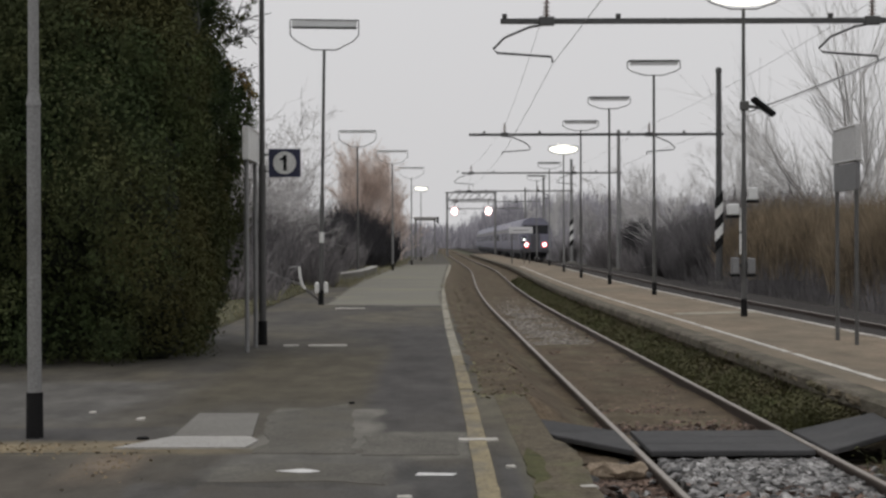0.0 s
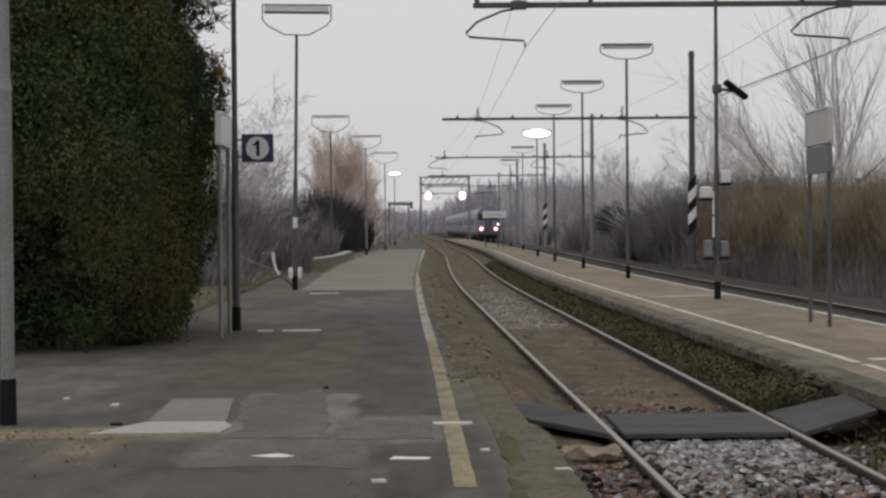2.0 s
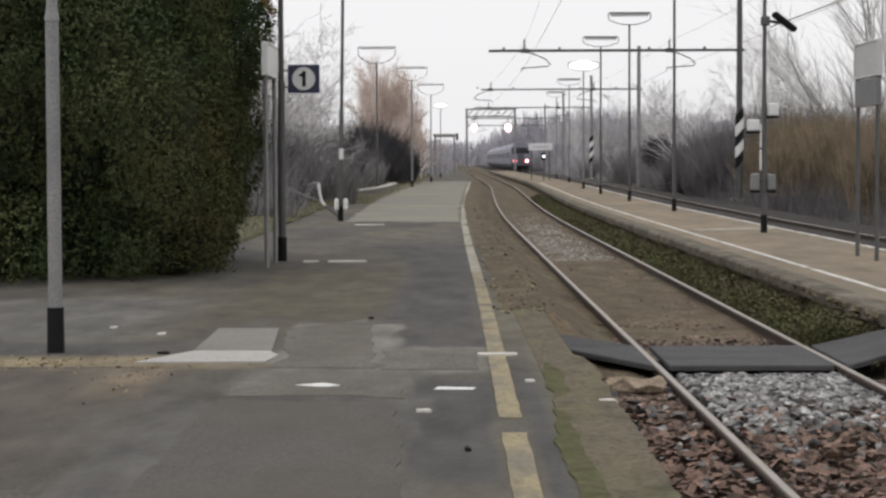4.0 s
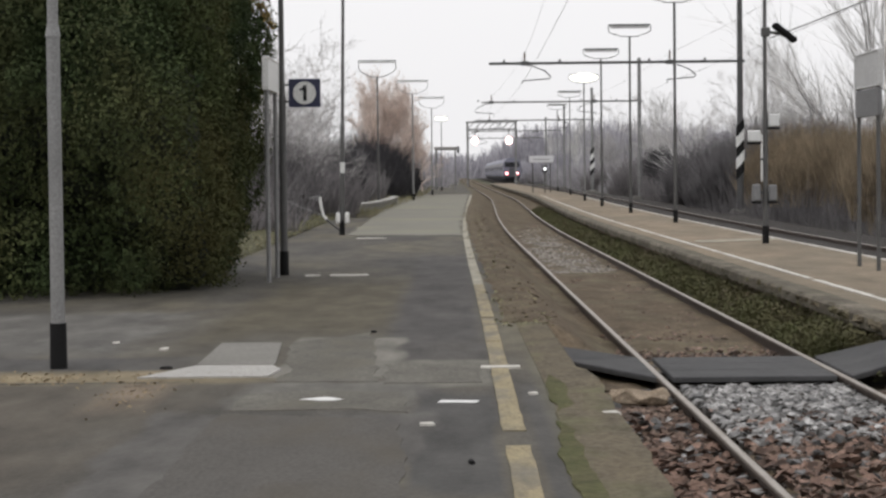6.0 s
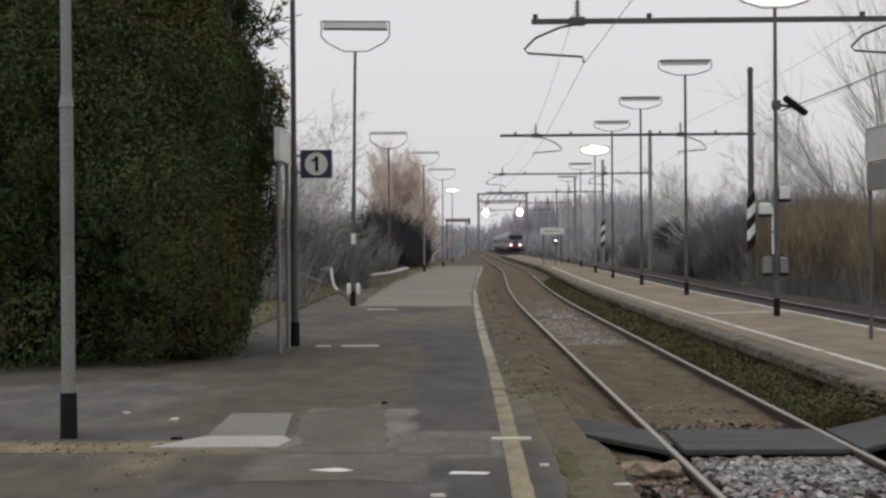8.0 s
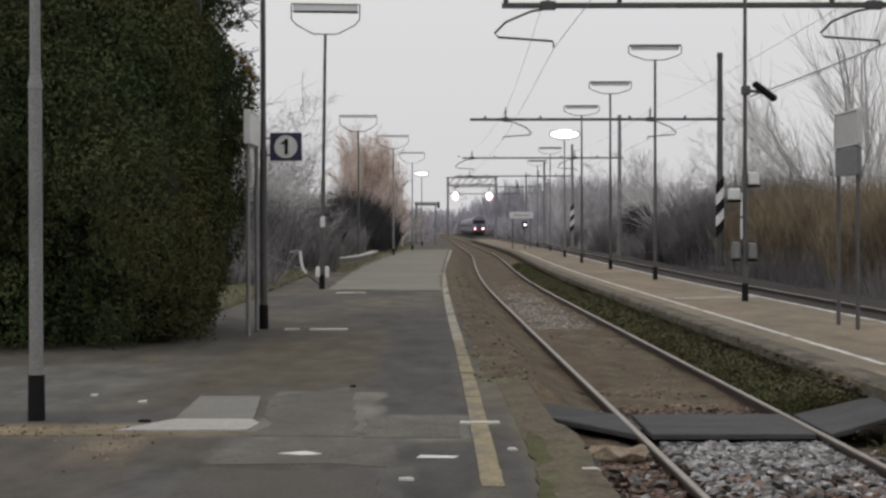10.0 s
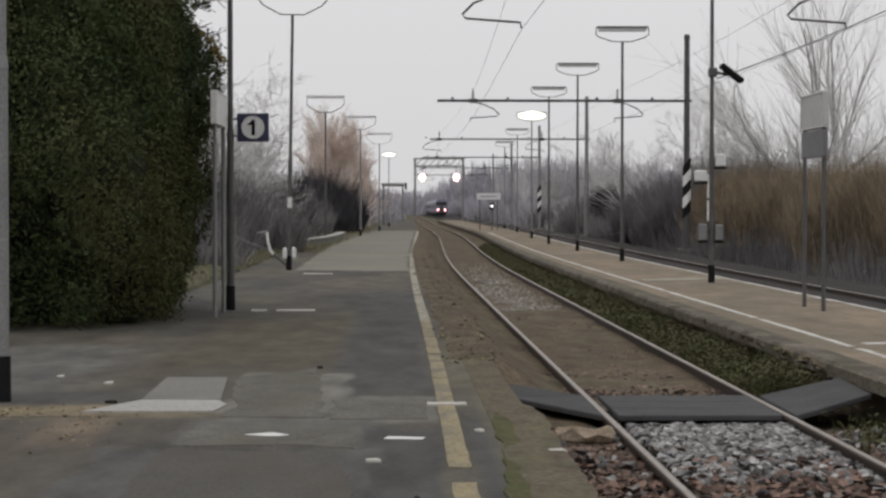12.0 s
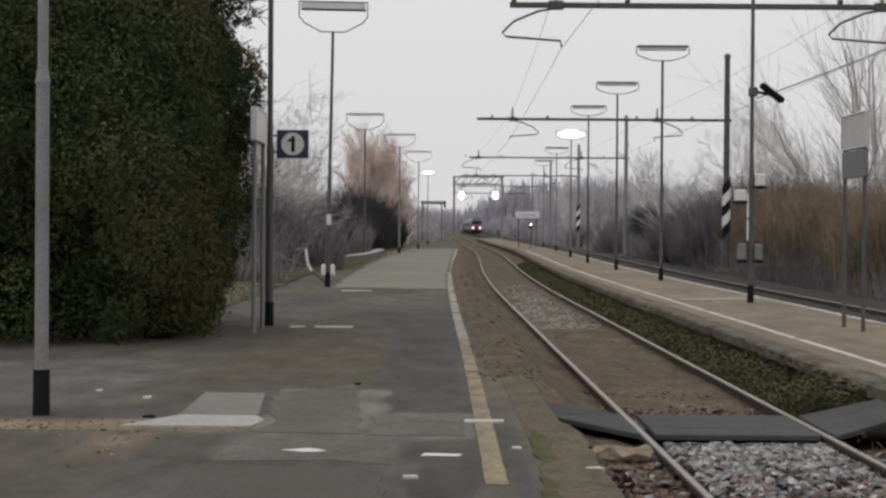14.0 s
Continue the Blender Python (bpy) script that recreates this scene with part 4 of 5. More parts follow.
# ---- train ----
def build_train():
    t = tagged(empty("train", 0, 0, 0), "grey and dark blue passenger train with red tail lamps", "train")
    length, gap = 24.5, 0.7
    for k in range(7):
        y = k * (length + gap)
        bm = bmesh.new()
        prof = [(-1.41, 1.05), (1.41, 1.05), (1.44, 1.6), (1.44, 2.6), (1.36, 3.2), (1.0, 3.75), (0.45, 3.98), (-0.45, 3.98), (-1.0, 3.75), (-1.36, 3.2), (-1.44, 2.6), (-1.44, 1.6)]
        a = [bm.verts.new((x, y, z)) for x, z in prof]
        b = [bm.verts.new((x, y + length, z)) for x, z in prof]
        for i in range(12):
            bm.faces.new((a[i], a[(i + 1) % 12], b[(i + 1) % 12], b[i]))
        bm.faces.new(a[::-1])
        bm.faces.new(b)
        body = part("coach_body", bm, TRAIN_BLUE, t, "dark blue grey coach body")
        part("roof_band", box(cube(-1.452, -1.40, y + 0.1, y + length - 0.1, 2.75, 3.1), 1.40, 1.452, y + 0.1, y + length - 0.1, 2.75, 3.1), TRAIN_PALE, body, "pale band under the roof")
        for j in range(9):
            for s in (-1, 1):
                yy = y + 2.9 + j * 2.2
                part("window", cube(s * 1.43 - 0.02, s * 1.43 + 0.02, yy, yy + 1.4, 1.9, 2.65, 0.006), COACH_GLASS, body)
        for s in (-1, 1):
            for yy in (y + 1.0, y + length - 2.1):
                part("door", cube(s * 1.43 - 0.018, s * 1.43 + 0.022, yy, yy + 1.0, 1.12, 3.0, 0.01), TRAIN_PALE, body, "pale door")
        part("underframe", cube(-1.3, 1.3, y + 0.3, y + length - 0.3, 0.75, 1.045, 0.02), TRAIN_DARK, t)
        for yy in (y + 3.6, y + length - 3.6):
            bogie = part("bogie", cube(-1.15, 1.15, yy - 1.6, yy + 1.6, 0.35, 0.745, 0.05), TRAIN_DARK, t)
            for wy in (-1.25, 1.25):
                for s in (-1, 1):
                    part("wheel", rod(bmesh.new(), (s * 0.69, yy + wy, 0.45), (s * 0.82, yy + wy, 0.45), 0.45, 0.45, 20), TRAIN_DARK, bogie)
        if k < 6:
            part("gangway", cube(-0.5, 0.5, y + length, y + length + gap, 1.1, 3.2, 0.05), TRAIN_DARK, t)
    part("windscreen", cube(-1.15, 1.15, -0.03, 0.02, 2.5, 3.3, 0.03), COACH_GLASS, t)
    part("end_door", cube(-0.42, 0.42, -0.04, 0.0, 1.15, 2.45, 0.02), TRAIN_DARK, t)
    part("buffer_beam", cube(-1.3, 1.3, -0.12, 0.0, 0.85, 1.15, 0.02), TRAIN_DARK, t)
    for s in (-1, 1):
        part("buffer", rod(bmesh.new(), (s * 0.88, -0.6, 1.05), (s * 0.88, -0.1, 1.05), 0.2, 0.1, 16), TRAIN_DARK, t)
        lamp = part("tail_lamp", rod(bmesh.new(), (s * 0.82, -0.1, 1.52), (s * 0.82, 0.0, 1.52), 0.27, 0.27, 16), TRAIN_DARK, t)
        part("lens", rod(bmesh.new(), (s * 0.82, -0.14, 1.52), (s * 0.82, -0.101, 1.52), 0.22, 0.24, 16), RED_LAMP, lamp, "glowing red lens")
        part("bulb", rod(bmesh.new(), (s * 0.82, -0.18, 1.52), (s * 0.82, -0.141, 1.52), 0.13, 0.13, 16), LAMP_CORE, lamp, "bright lamp core")
    return t


# ---- plants ----
def twig_mesh(segments, sides=3):
    """Tapered prisms from (start, end, start radius, end radius); an end radius of 0 makes a point."""
    verts, faces = [], []
    for a, b, r0, r1 in segments:
        d = (b - a)
        u = d.orthogonal().normalized()
        w = d.cross(u).normalized()
        k = len(verts)
        rim = [(u * math.cos(2 * math.pi * i / sides) + w * math.sin(2 * math.pi * i / sides)) for i in range(sides)]
        verts += [tuple(a + g * r0) for g in rim]
        if r1:
            verts += [tuple(b + g * r1) for g in rim]
            faces += [(k + i, k + (i + 1) % sides, k + sides + (i + 1) % sides, k + sides + i) for i in range(sides)]
        else:
            verts.append(tuple(b))
            faces += [(k + i, k + (i + 1) % sides, k + sides) for i in range(sides)]
    return verts, faces


def grow(rng, start, way, length, radius, depth, out, spread=0.55, lift=0.15, droop=0.0, kids=4):
    p, d = start, way.normalized()
    n = 4 if depth > 0 else 2
    r = radius
    for k in range(n):
        d = (d + Vector((rng.uniform(-1, 1), rng.uniform(-1, 1), rng.uniform(-1, 1))) * 0.13 + Vector((0, 0, lift if depth > 0 else lift - droop)) * 0.3).normalized()
        q = p + d * length / n
        r2 = max(0.006, radius * (1 - 0.62 * (k + 1) / n))
        out.append((p, q, r, r2, depth))
        if depth > 0:
            for _ in range(kids if k else max(1, kids // 2)):
                a = Vector((rng.uniform(-1, 1), rng.uniform(-1, 1), rng.uniform(-0.6, 0.9))).normalized()
                grow(rng, p.lerp(q, rng.random()), (d + a * spread * 1.5).normalized(), length * rng.uniform(0.42, 0.62), max(0.007, r2 * 0.6), depth - 1, out, spread, lift, droop, kids)
        p, r = q, r2


def bare_tree(name, seed, height, mat, label, spread=0.55, lift=0.25, droop=0.0, kids=3, depth=4, trunk=0.16, category="tree"):
    rng = random.Random(seed)
    segs = []
    grow(rng, Vector((0, 0, -0.1)), Vector((0, 0, 1)), height * 0.62, trunk, depth, segs, spread, lift, droop, kids)
    e = tagged(empty(name), label, category)
    big = [s[:4] for s in segs if s[4] >= depth - 1]
    small = [s[:4] if s[4] else (s[0], s[1] + (s[1] - s[0]) * 0.2, s[2] * 1.2, 0) for s in segs if s[4] < depth - 1]
    raw("trunk", *twig_mesh(big, 7), mat, e)
    raw("crown", *twig_mesh(small, 3), mat, e)
    return e


def limb_tree(name, seed, height, fork, limbs, open_angle, label):
    """A bare tree whose trunk parts low into long limbs."""
    rng = random.Random(seed)
    segs = []
    r = height * 0.02
    segs.append((Vector((0, 0, -0.1)), Vector((0.05, 0, fork * 0.6)), r, r * 0.9, 9))
    segs.append((Vector((0.05, 0, fork * 0.6)), Vector((0, 0, fork)), r * 0.9, r * 0.75, 9))
    for k in range(limbs):
        a = 6.283 * (k + rng.uniform(-0.25, 0.25)) / limbs
        tilt = open_angle * rng.uniform(0.35, 1.15)
        way = Vector((math.cos(a) * tilt, math.sin(a) * tilt, 1.0))
        grow(rng, Vector((0, 0, fork * rng.uniform(0.6, 1.0))), way, (height - fork) * rng.uniform(0.6, 0.95), r * 0.42, 2, segs, 0.34, 0.05, 0.0, 3)
    e = tagged(empty(name), label, "tree")
    raw("trunk", *twig_mesh([g[:4] for g in segs if g[4] >= 9], 8), TWIG_PALE, e)
    raw("limb_growth", *twig_mesh([g[:4] for g in segs if g[4] == 2], 5), TWIG_PALE, e)
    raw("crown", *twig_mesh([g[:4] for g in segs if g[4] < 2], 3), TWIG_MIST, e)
    return e


def round_bush(x, y, z, w, h):
    """A dark clipped evergreen on a short bent stem."""
    rng = random.Random(6)
    e = tagged(empty("evergreen_bush", x, y, -0.6), "dark rounded evergreen bush beside the line", "bush")
    verts, faces = [], []
    for _ in range(16):
        d = Vector((rng.gauss(0, 1), rng.gauss(0, 1), rng.gauss(0, 1))).normalized() * 0.5
        leaf_cloud(rng, verts, faces, (d.x * w, d.y * w, z + 0.6 + d.z * h), (w * 0.62, w * 0.62, h * 0.58), 900, 0.045, 0.2)
    raw("crown", verts, faces, TWIG_BLACK, e)
    raw("trunk", *twig_mesh([(Vector((0, 0, -0.05)), Vector((0.1, 0, z)), 0.09, 0.06)], 7), TWIG_DARK, e)
    return e


def thicket(name, seed, width, deep, height, count, mat, label, lean=0.25, r=0.012, category="shrub"):
    """A tangle of upright bare stems with forking twigs."""
    rng = random.Random(seed)
    segs, low = [], []
    for _ in range(count):
        x, y = rng.uniform(-1, 1), rng.uniform(-1, 1)
        if x * x + y * y > 1:
            continue
        h = height * (1 - 0.45 * (x * x + y * y)) * rng.uniform(0.5, 1.05)
        p = Vector((x * width / 2, y * deep / 2, 0))
        d = Vector((x * lean + rng.uniform(-0.2, 0.2), y * lean + rng.uniform(-0.2, 0.2), 1)).normalized()
        q = p + d * h * 0.5
        low.append((p, q, r * 1.5, r))
        for _ in range(4):
            w = (d + Vector((rng.uniform(-1, 1), rng.uniform(-1, 1), rng.uniform(-0.3, 0.5))) * 0.6).normalized()
            s = p.lerp(q, rng.uniform(0.35, 1))
            m = s + w * h * rng.uniform(0.2, 0.5)
            segs.append((s, m, r, 0))
    if category == "reeds":
        return tagged(raw(name, *twig_mesh(low + segs, 3), mat), label, category, kind="stuff")
    e = tagged(empty(name), label, category)
    raw("stem_growth", *twig_mesh(low, 3), mat, e)
    raw("crown", *twig_mesh(segs, 3), mat, e)
    return e


def leaf_cloud(rng, verts, faces, centre, radii, count, size, shell=0.72):
    for _ in range(count):
        d = Vector((rng.gauss(0, 1), rng.gauss(0, 1), rng.gauss(0, 1))).normalized()
        k = rng.uniform(shell, 1.04)
        c = Vector(centre) + Vector((d.x * radii[0], d.y * radii[1], d.z * radii[2])) * k
        if c.z < 0.03:
            continue
        n = (d + Vector((rng.uniform(-1, 1), rng.uniform(-1, 1), rng.uniform(-0.4, 1))) * 0.8).normalized()
        u = n.orthogonal().normalized()
        u.rotate(Matrix.Rotation(rng.uniform(0, 6.28), 3, n))
        v = n.cross(u)
        s = size * rng.uniform(0.6, 1.4)
        i = len(verts)
        verts += [tuple(c - u * s), tuple(c - v * s * 0.5 + n * s * 0.15), tuple(c + u * s), tuple(c + v * s * 0.5 + n * s * 0.15)]
        faces.append((i, i + 1, i + 2, i + 3))


def evergreen_hedge():
    rng = random.Random(21)
    e = tagged(empty("hedge", 0, 0, 0), "tall dense dark evergreen hedge beside the platform", "hedge")
    verts, faces, core = [], [], bmesh.new()
    # outline of the open end that runs back from the platform
    flank_z = (0.1, 0.6, 1.45, 2.3, 3.1, 3.45, 3.65, 3.85, 3.98, 4.22, 4.5, 4.9, 6.5)
    flank_x = (-3.08, -2.95, -2.81, -2.73, -2.62, -2.56, -2.6, -2.78, -2.9, -3.14, -3.0, -2.92, -3.1)

    def face_y(z):
        return 22.6 + 1.0 * max(0.0, z - 2.0) + 0.5 * max(0.0, 2.0 - z)
    lobes = []
    for z in np.arange(0.25, 6.3, 0.22):
        for y in (29.9, 28.9):
            r = rng.uniform(0.22, 0.42)
            x = float(np.interp(z, flank_z, flank_x)) * (1.0 if y > 29.5 else 1.045)
            lobes.append((x - r - (0.12 if z < 1.3 else 0.0) + rng.uniform(-0.05, 0.03), y + rng.uniform(-0.15, 0.2), z, r, 1.1))
        for y in (27.6, 26.4, 25.3):
            r = rng.uniform(0.35, 0.6)
            x = float(np.interp(z, flank_z, flank_x)) * (0.985 if z < 2.5 else 1.06)
            lobes.append((min(-2.72, x * (y / 29.9) ** 0.35 if z > 1.6 else x * (y / 29.9) ** 0.62 - 0.08) - r + rng.uniform(-0.14, 0.0), y + rng.uniform(-0.3, 0.3) + 0.3 * max(0.0, z - 2.3), z, r, 1.2))
    for x in np.arange(-11.0, -3.0, 0.5):
        z = 0.35
        while z < 6.3:
            r = rng.uniform(0.26, 0.72)
            lobes.append((x + rng.uniform(-0.3, 0.2), face_y(z) + r * 0.6 + (rng.choice((-0.1, 0.1, 0.35, 0.6)) if z > 2.2 else rng.choice((-0.1, 0.3, 0.9, 1.2))) + rng.uniform(-0.15, 0.15), z, r, rng.uniform(1.0, 1.7)))
            z += rng.uniform(0.35, 0.75) if z > 1.9 else rng.uniform(0.5, 1.05)
    for x, y, z, r, tall in lobes:
        leaf_cloud(rng, verts, faces, (x, y, z), (r * 0.85, r, r * 0.9 * tall), int(1900 * r * r * tall) + 180, 0.029, 0.62)
        for _ in range(7):
            a, k = rng.uniform(-3.0, 0.4), rng.uniform(0.08, 0.2)
            leaf_cloud(rng, verts, faces, (x + r * math.cos(a) * 0.82, y + r * math.sin(a) * 0.95, z + rng.uniform(-0.8, 0.8) * r * tall), (k, k, k * 1.5), 62, 0.023, 0.1)
    for x in np.arange(-11.5, -2.9, 0.55):
        for z in np.arange(0.4, 6.4, 0.5):
            y = face_y(z) + 1.35 + rng.uniform(-0.1, 0.1)
            # sparser leaves low down let the shade-coloured core darken the hedge base
            leaf_cloud(rng, verts, faces, (x - 0.35, y, z), (0.42, 0.3, 0.42), 340 if z > 1.9 else 110, 0.034, 0.5)
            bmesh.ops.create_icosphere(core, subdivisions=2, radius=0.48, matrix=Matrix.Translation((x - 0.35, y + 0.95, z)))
    for y in np.arange(25.5, 30.0, 0.7):
        for z in np.arange(0.5, 6.2, 0.6):
            if y < face_y(z) + 1.7:
                continue
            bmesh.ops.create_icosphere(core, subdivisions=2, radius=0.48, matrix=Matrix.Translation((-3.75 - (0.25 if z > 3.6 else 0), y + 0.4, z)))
    raw("foliage", verts, faces, HEDGE_LEAF, e)
    verts, faces = [], []
    for x, z, k in ((-2.82, 3.86, 0.15), (-2.74, 3.74, 0.14), (-2.95, 3.97, 0.12), (-2.66, 3.62, 0.1)):
        leaf_cloud(rng, verts, faces, (x, 29.45, z), (k, k, k), 60, 0.03, 0.1)
    tagged(raw("yellow_sprig", verts, faces, LEAF_YELLOW, e, "yellowing leaves"), kind="stuff")
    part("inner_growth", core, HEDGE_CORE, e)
    # loose twigs that reach out of the top
    segs, verts, faces = [], [], []
    for x, z, dx, dz in ((-3.15, 4.2, 0.32, 0.3), (-3.1, 4.35, 0.36, 0.12), (-3.1, 4.5, 0.4, 0.4), (-3.2, 4.1, 0.22, -0.1), (-3.05, 4.6, 0.3, 0.1)):
        grow(rng, Vector((x, 29.7, z)), Vector((dx, -0.1, dz)), 0.5, 0.012, 1, segs, 0.6, 0.1, 0.2, 2)
        for k in range(5):
            leaf_cloud(rng, verts, faces, (x + dx * (0.3 + 0.2 * k), 29.65, z + dz * (0.3 + 0.2 * k) + rng.uniform(-0.08, 0.08)), (0.07, 0.07, 0.06), 16, 0.028, 0.1)
    raw("loose_leaves", verts, faces, HEDGE_LEAF, e)
    for k in range(9):
        part("stem", rod(bmesh.new(), (-11.2 + k * 0.9, 25.9, 0), (-11.2 + k * 0.9, 26.4, 2.2), 0.09, 0.06, 8), TWIG_DARK, e)
    tagged(raw("loose_twig", *twig_mesh([g[:4] for g in segs], 5), TWIG_DARK, e), kind="stuff")


def weed_strip(name, y0, y1, x0, x1, count, height, mat, label, z=-0.4):
    rng = random.Random(int(y0 * 7))
    verts, faces = [], []
    for _ in range(count):
        y = y0 + (y1 - y0) * rng.random() ** 1.5
        x = rng.uniform(x0, x1) + bend(y)
        hump = 0.35 + 1.3 * abs(noise.noise((x * 1.6, y * 0.6, 9))) + 0.4 * rng.random() ** 2
        h = height * hump
        for _ in range(3):
            a = rng.uniform(0, 6.28)
            c = Vector((x + rng.uniform(-0.08, 0.08), y + rng.uniform(-0.08, 0.08), z + h * rng.uniform(0.15, 1.0)))
            s = rng.uniform(0.014, 0.034)
            u = Vector((math.cos(a), math.sin(a), rng.uniform(-0.4, 0.6))) * s
            v = Vector((-math.sin(a), math.cos(a), rng.uniform(-0.2, 0.6))) * s * 0.5
            i = len(verts)
            verts += [tuple(c - u), tuple(c - v), tuple(c + u), tuple(c + v)]
            faces.append((i, i + 1, i + 2, i + 3))
        if rng.random() < 0.5:
            w = Vector((rng.uniform(-0.1, 0.1), rng.uniform(-0.1, 0.1), h))
            c = Vector((x, y, z))
            i = len(verts)
            verts += [tuple(c + Vector((-0.006, 0, 0))), tuple(c + Vector((0.006, 0, 0))), tuple(c + w)]
            faces.append((i, i + 1, i + 2))
    return tagged(raw(name, verts, faces, mat), label, "weeds", kind="stuff")


def weed_clumps(name, y0, y1, x0, x1, count, mat, label):
    """Leafy domes of uneven size, thick near by and thinning out."""
    rng = random.Random(count)
    verts, faces = [], []
    for _ in range(count):
        y = y0 + (y1 - y0) * rng.random() ** 1.7
        r = rng.uniform(0.07, 0.2)
        x = rng.uniform(x0 + r, x1 - r * 0.4) + bend(y)
        k = len(verts)
        leaf_cloud(rng, verts, faces, (x, y, 5.0), (r, r * 1.3, r * rng.uniform(0.7, 1.5)), 80 if y < 45 else 34, 0.021 if y < 45 else 0.036, 0.6)
        for i in range(k, len(verts)):
            vx, vy, vz = verts[i]
            verts[i] = (vx, vy, -0.4 + abs(vz - 5.0) + 0.1 * max(0.0, (vx - bend(y) - 3.6)))
    return tagged(raw(name, verts, faces, mat), label, "weeds", kind="stuff")


# ---- the place ----
build_ground()
build_bank()
platform, island = build_platforms()
build_surface(platform, island)
build_rails()
build_crossing()
random.seed(31)
stones("gravel", 1500, lambda: (random.uniform(1.84, 3.22), 16.72 - abs(random.gauss(0, 1.5))), -0.38, 0.05, STONE, "grey angular ballast stones between the rails")
stones("gravel", 260, lambda: (random.choice((random.uniform(1.0, 1.72), random.uniform(1.86, 3.2), random.uniform(3.36, 4.0))), random.uniform(9.5, 16.4)), -0.375, 0.05, STONE, "scattered pale ballast stones")
stones("gravel", 4400, lambda: (random.choice((random.uniform(1.0, 1.72), random.uniform(3.36, 4.05), random.uniform(1.0, 1.72), random.uniform(1.86, 3.2))), 8.0 + 8.4 * random.random()), -0.4, 0.039, STONE_RUST, "rust brown ballast stones beside the rails")
stones("gravel", 5000, lambda: (random.uniform(1.05, 4.0), 19.8 + 60 * random.random() ** 1.6), -0.41, 0.03, STONE_RUST, "half buried brown ballast stones")
stones("gravel", 3600, lambda: (random.triangular(1.86, 3.2, 2.3) - 0.28 + random.gauss(0, 0.06), 36 + abs(random.gauss(6, 9))), -0.398, 0.03, STONE_DULL, "pale dusty ballast stones between the rails")
leaf_litter("leaf_litter", 2400, lambda: (random.choice((random.uniform(0.98, 1.7), random.uniform(1.86, 3.1))), random.triangular(8.0, 15.4, 10.5)), -0.366, 0.042, LEAF_DRY, "fallen russet leaves on the ballast", "leaves")
weed_clumps("weeds", 18.9, 95, 3.42, 4.18, 1100, WEED_LEAF, "clumps of low green weeds along the track")
weed_clumps("weeds", 19.2, 70, 3.45, 4.2, 120, LEAF_TAN, "withered brown weeds along the track")
weed_strip("weeds", 18.7, 90, 3.4, 4.2, 11000, 0.26, WEED_LEAF, "low green and brown weeds along the track")
weed_strip("weeds", 9, 16.2, 3.45, 4.2, 900, 0.22, WEED_LEAF, "low green and brown weeds along the track")
stones("broken_edge", 420, lambda: (random.uniform(3.92, 4.06), 19 + 40 * random.random() ** 1.5), -0.06, 0.06, KERB, "crumbled edge stones of the island platform")
weed_strip("weeds", 18.5, 60, 0.98, 1.5, 900, 0.1, WEED_LEAF, "low sparse weeds at the platform foot")

for x, y, h, lit in ((5.95, 39.3, 6.32, True), (5.96, 55.6, 6.38, False), (5.92, 69.5, 6.38, False), (5.9, 83.0, 6.38, False), (6.2, 99.0, 6.1, True), (7.0, 126.0, 6.38, False), (7.4, 150.0, 6.38, False)):
    lamp_post(x, y, h, lit, "slim dark platform lamp, its flat head lit" if lit else "slim dark platform lamp with an unlit flat head")
for x, y, h, lit, dark in ((-2.98, 15.12, 6.6, False, False), (-2.46, 28.85, 6.6, False, True), (-2.7, 47.6, 6.66, False, True), (-3.4, 88.0, 6.3, False, True), (-2.3, 107.0, 6.3, False, True), (-1.6, 131.0, 6.3, False, True), (-1.25, 165.0, 5.95, True, True)):
    lamp_post(x, y, h, lit, "slim platform lamp, its flat head lit" if lit else "slim dark platform lamp with a deep framed head" if dark else "grey galvanised platform lamp pole with a black base", dark, 1.1 if lit else 1.6, 0.38 if lit else 0.7, y == 47.6, 0.9 if y == 47.6 else 0.0)
pole_equipment(5.95, 39.3)
broken_barrier()
low_wall()
name_board(5.8, 140)
shelter(-0.9, 172)
platform_number(-2.14, 28.85, 2.58)
side_board(-2.5, 26.8, 28.3, 2.56, 2.98, WHITE, "white notice panel high on two thin posts", GREY_POLE, 0, 0.012, WHITE)
side_board(5.86, 28.2, 29.8, 2.58, 3.06, BOARD, "pale grey notice panel high on two thin posts", DARK_POLE, 2.16, 0.014, BOARD)
build_overhead()
block = tagged(empty("wooden_block", 1.38, 15.55, -0.36), "tan weathered wooden block lying on the ballast", "wood")
bm = cube(-0.22, 0.22, -0.08, 0.08, 0.0, 0.11, 0.02)
bmesh.ops.subdivide_edges(bm, edges=bm.edges[:], cuts=3, use_grid_fill=True)
for v in bm.verts:
    n = noise.noise((v.co.x * 9, v.co.y * 14, v.co.z * 6))
    v.co.z *= 0.85 + 0.5 * n
    v.co.y += 0.05 * n
    v.co.x *= 1 + 0.2 * noise.noise((v.co.y * 20, v.co.z * 20, 2))
part("timber", bm, OLD_WOOD, block)
part("end_grain", cube(-0.235, -0.221, -0.055, 0.055, 0.015, 0.085, 0.003), LEAF_TAN, block)
signal_gantry(250)
train = build_train()
evergreen_hedge()

# thickets beyond the island platform
rng = random.Random(8)
grey = thicket("bare_shrub", 1, 7, 4, 4.8, 1000, TWIG, "grey leafless thicket beside the line", r=0.015)
grey.matrix_basis = pose(16.5, 104, -0.6)
dark = thicket("bare_shrub", 2, 5.5, 4, 4.7, 1150, TWIG_DARK, "dark leafless shrub beside the line", r=0.017)
dark.matrix_basis = pose(14, 99, -0.9)
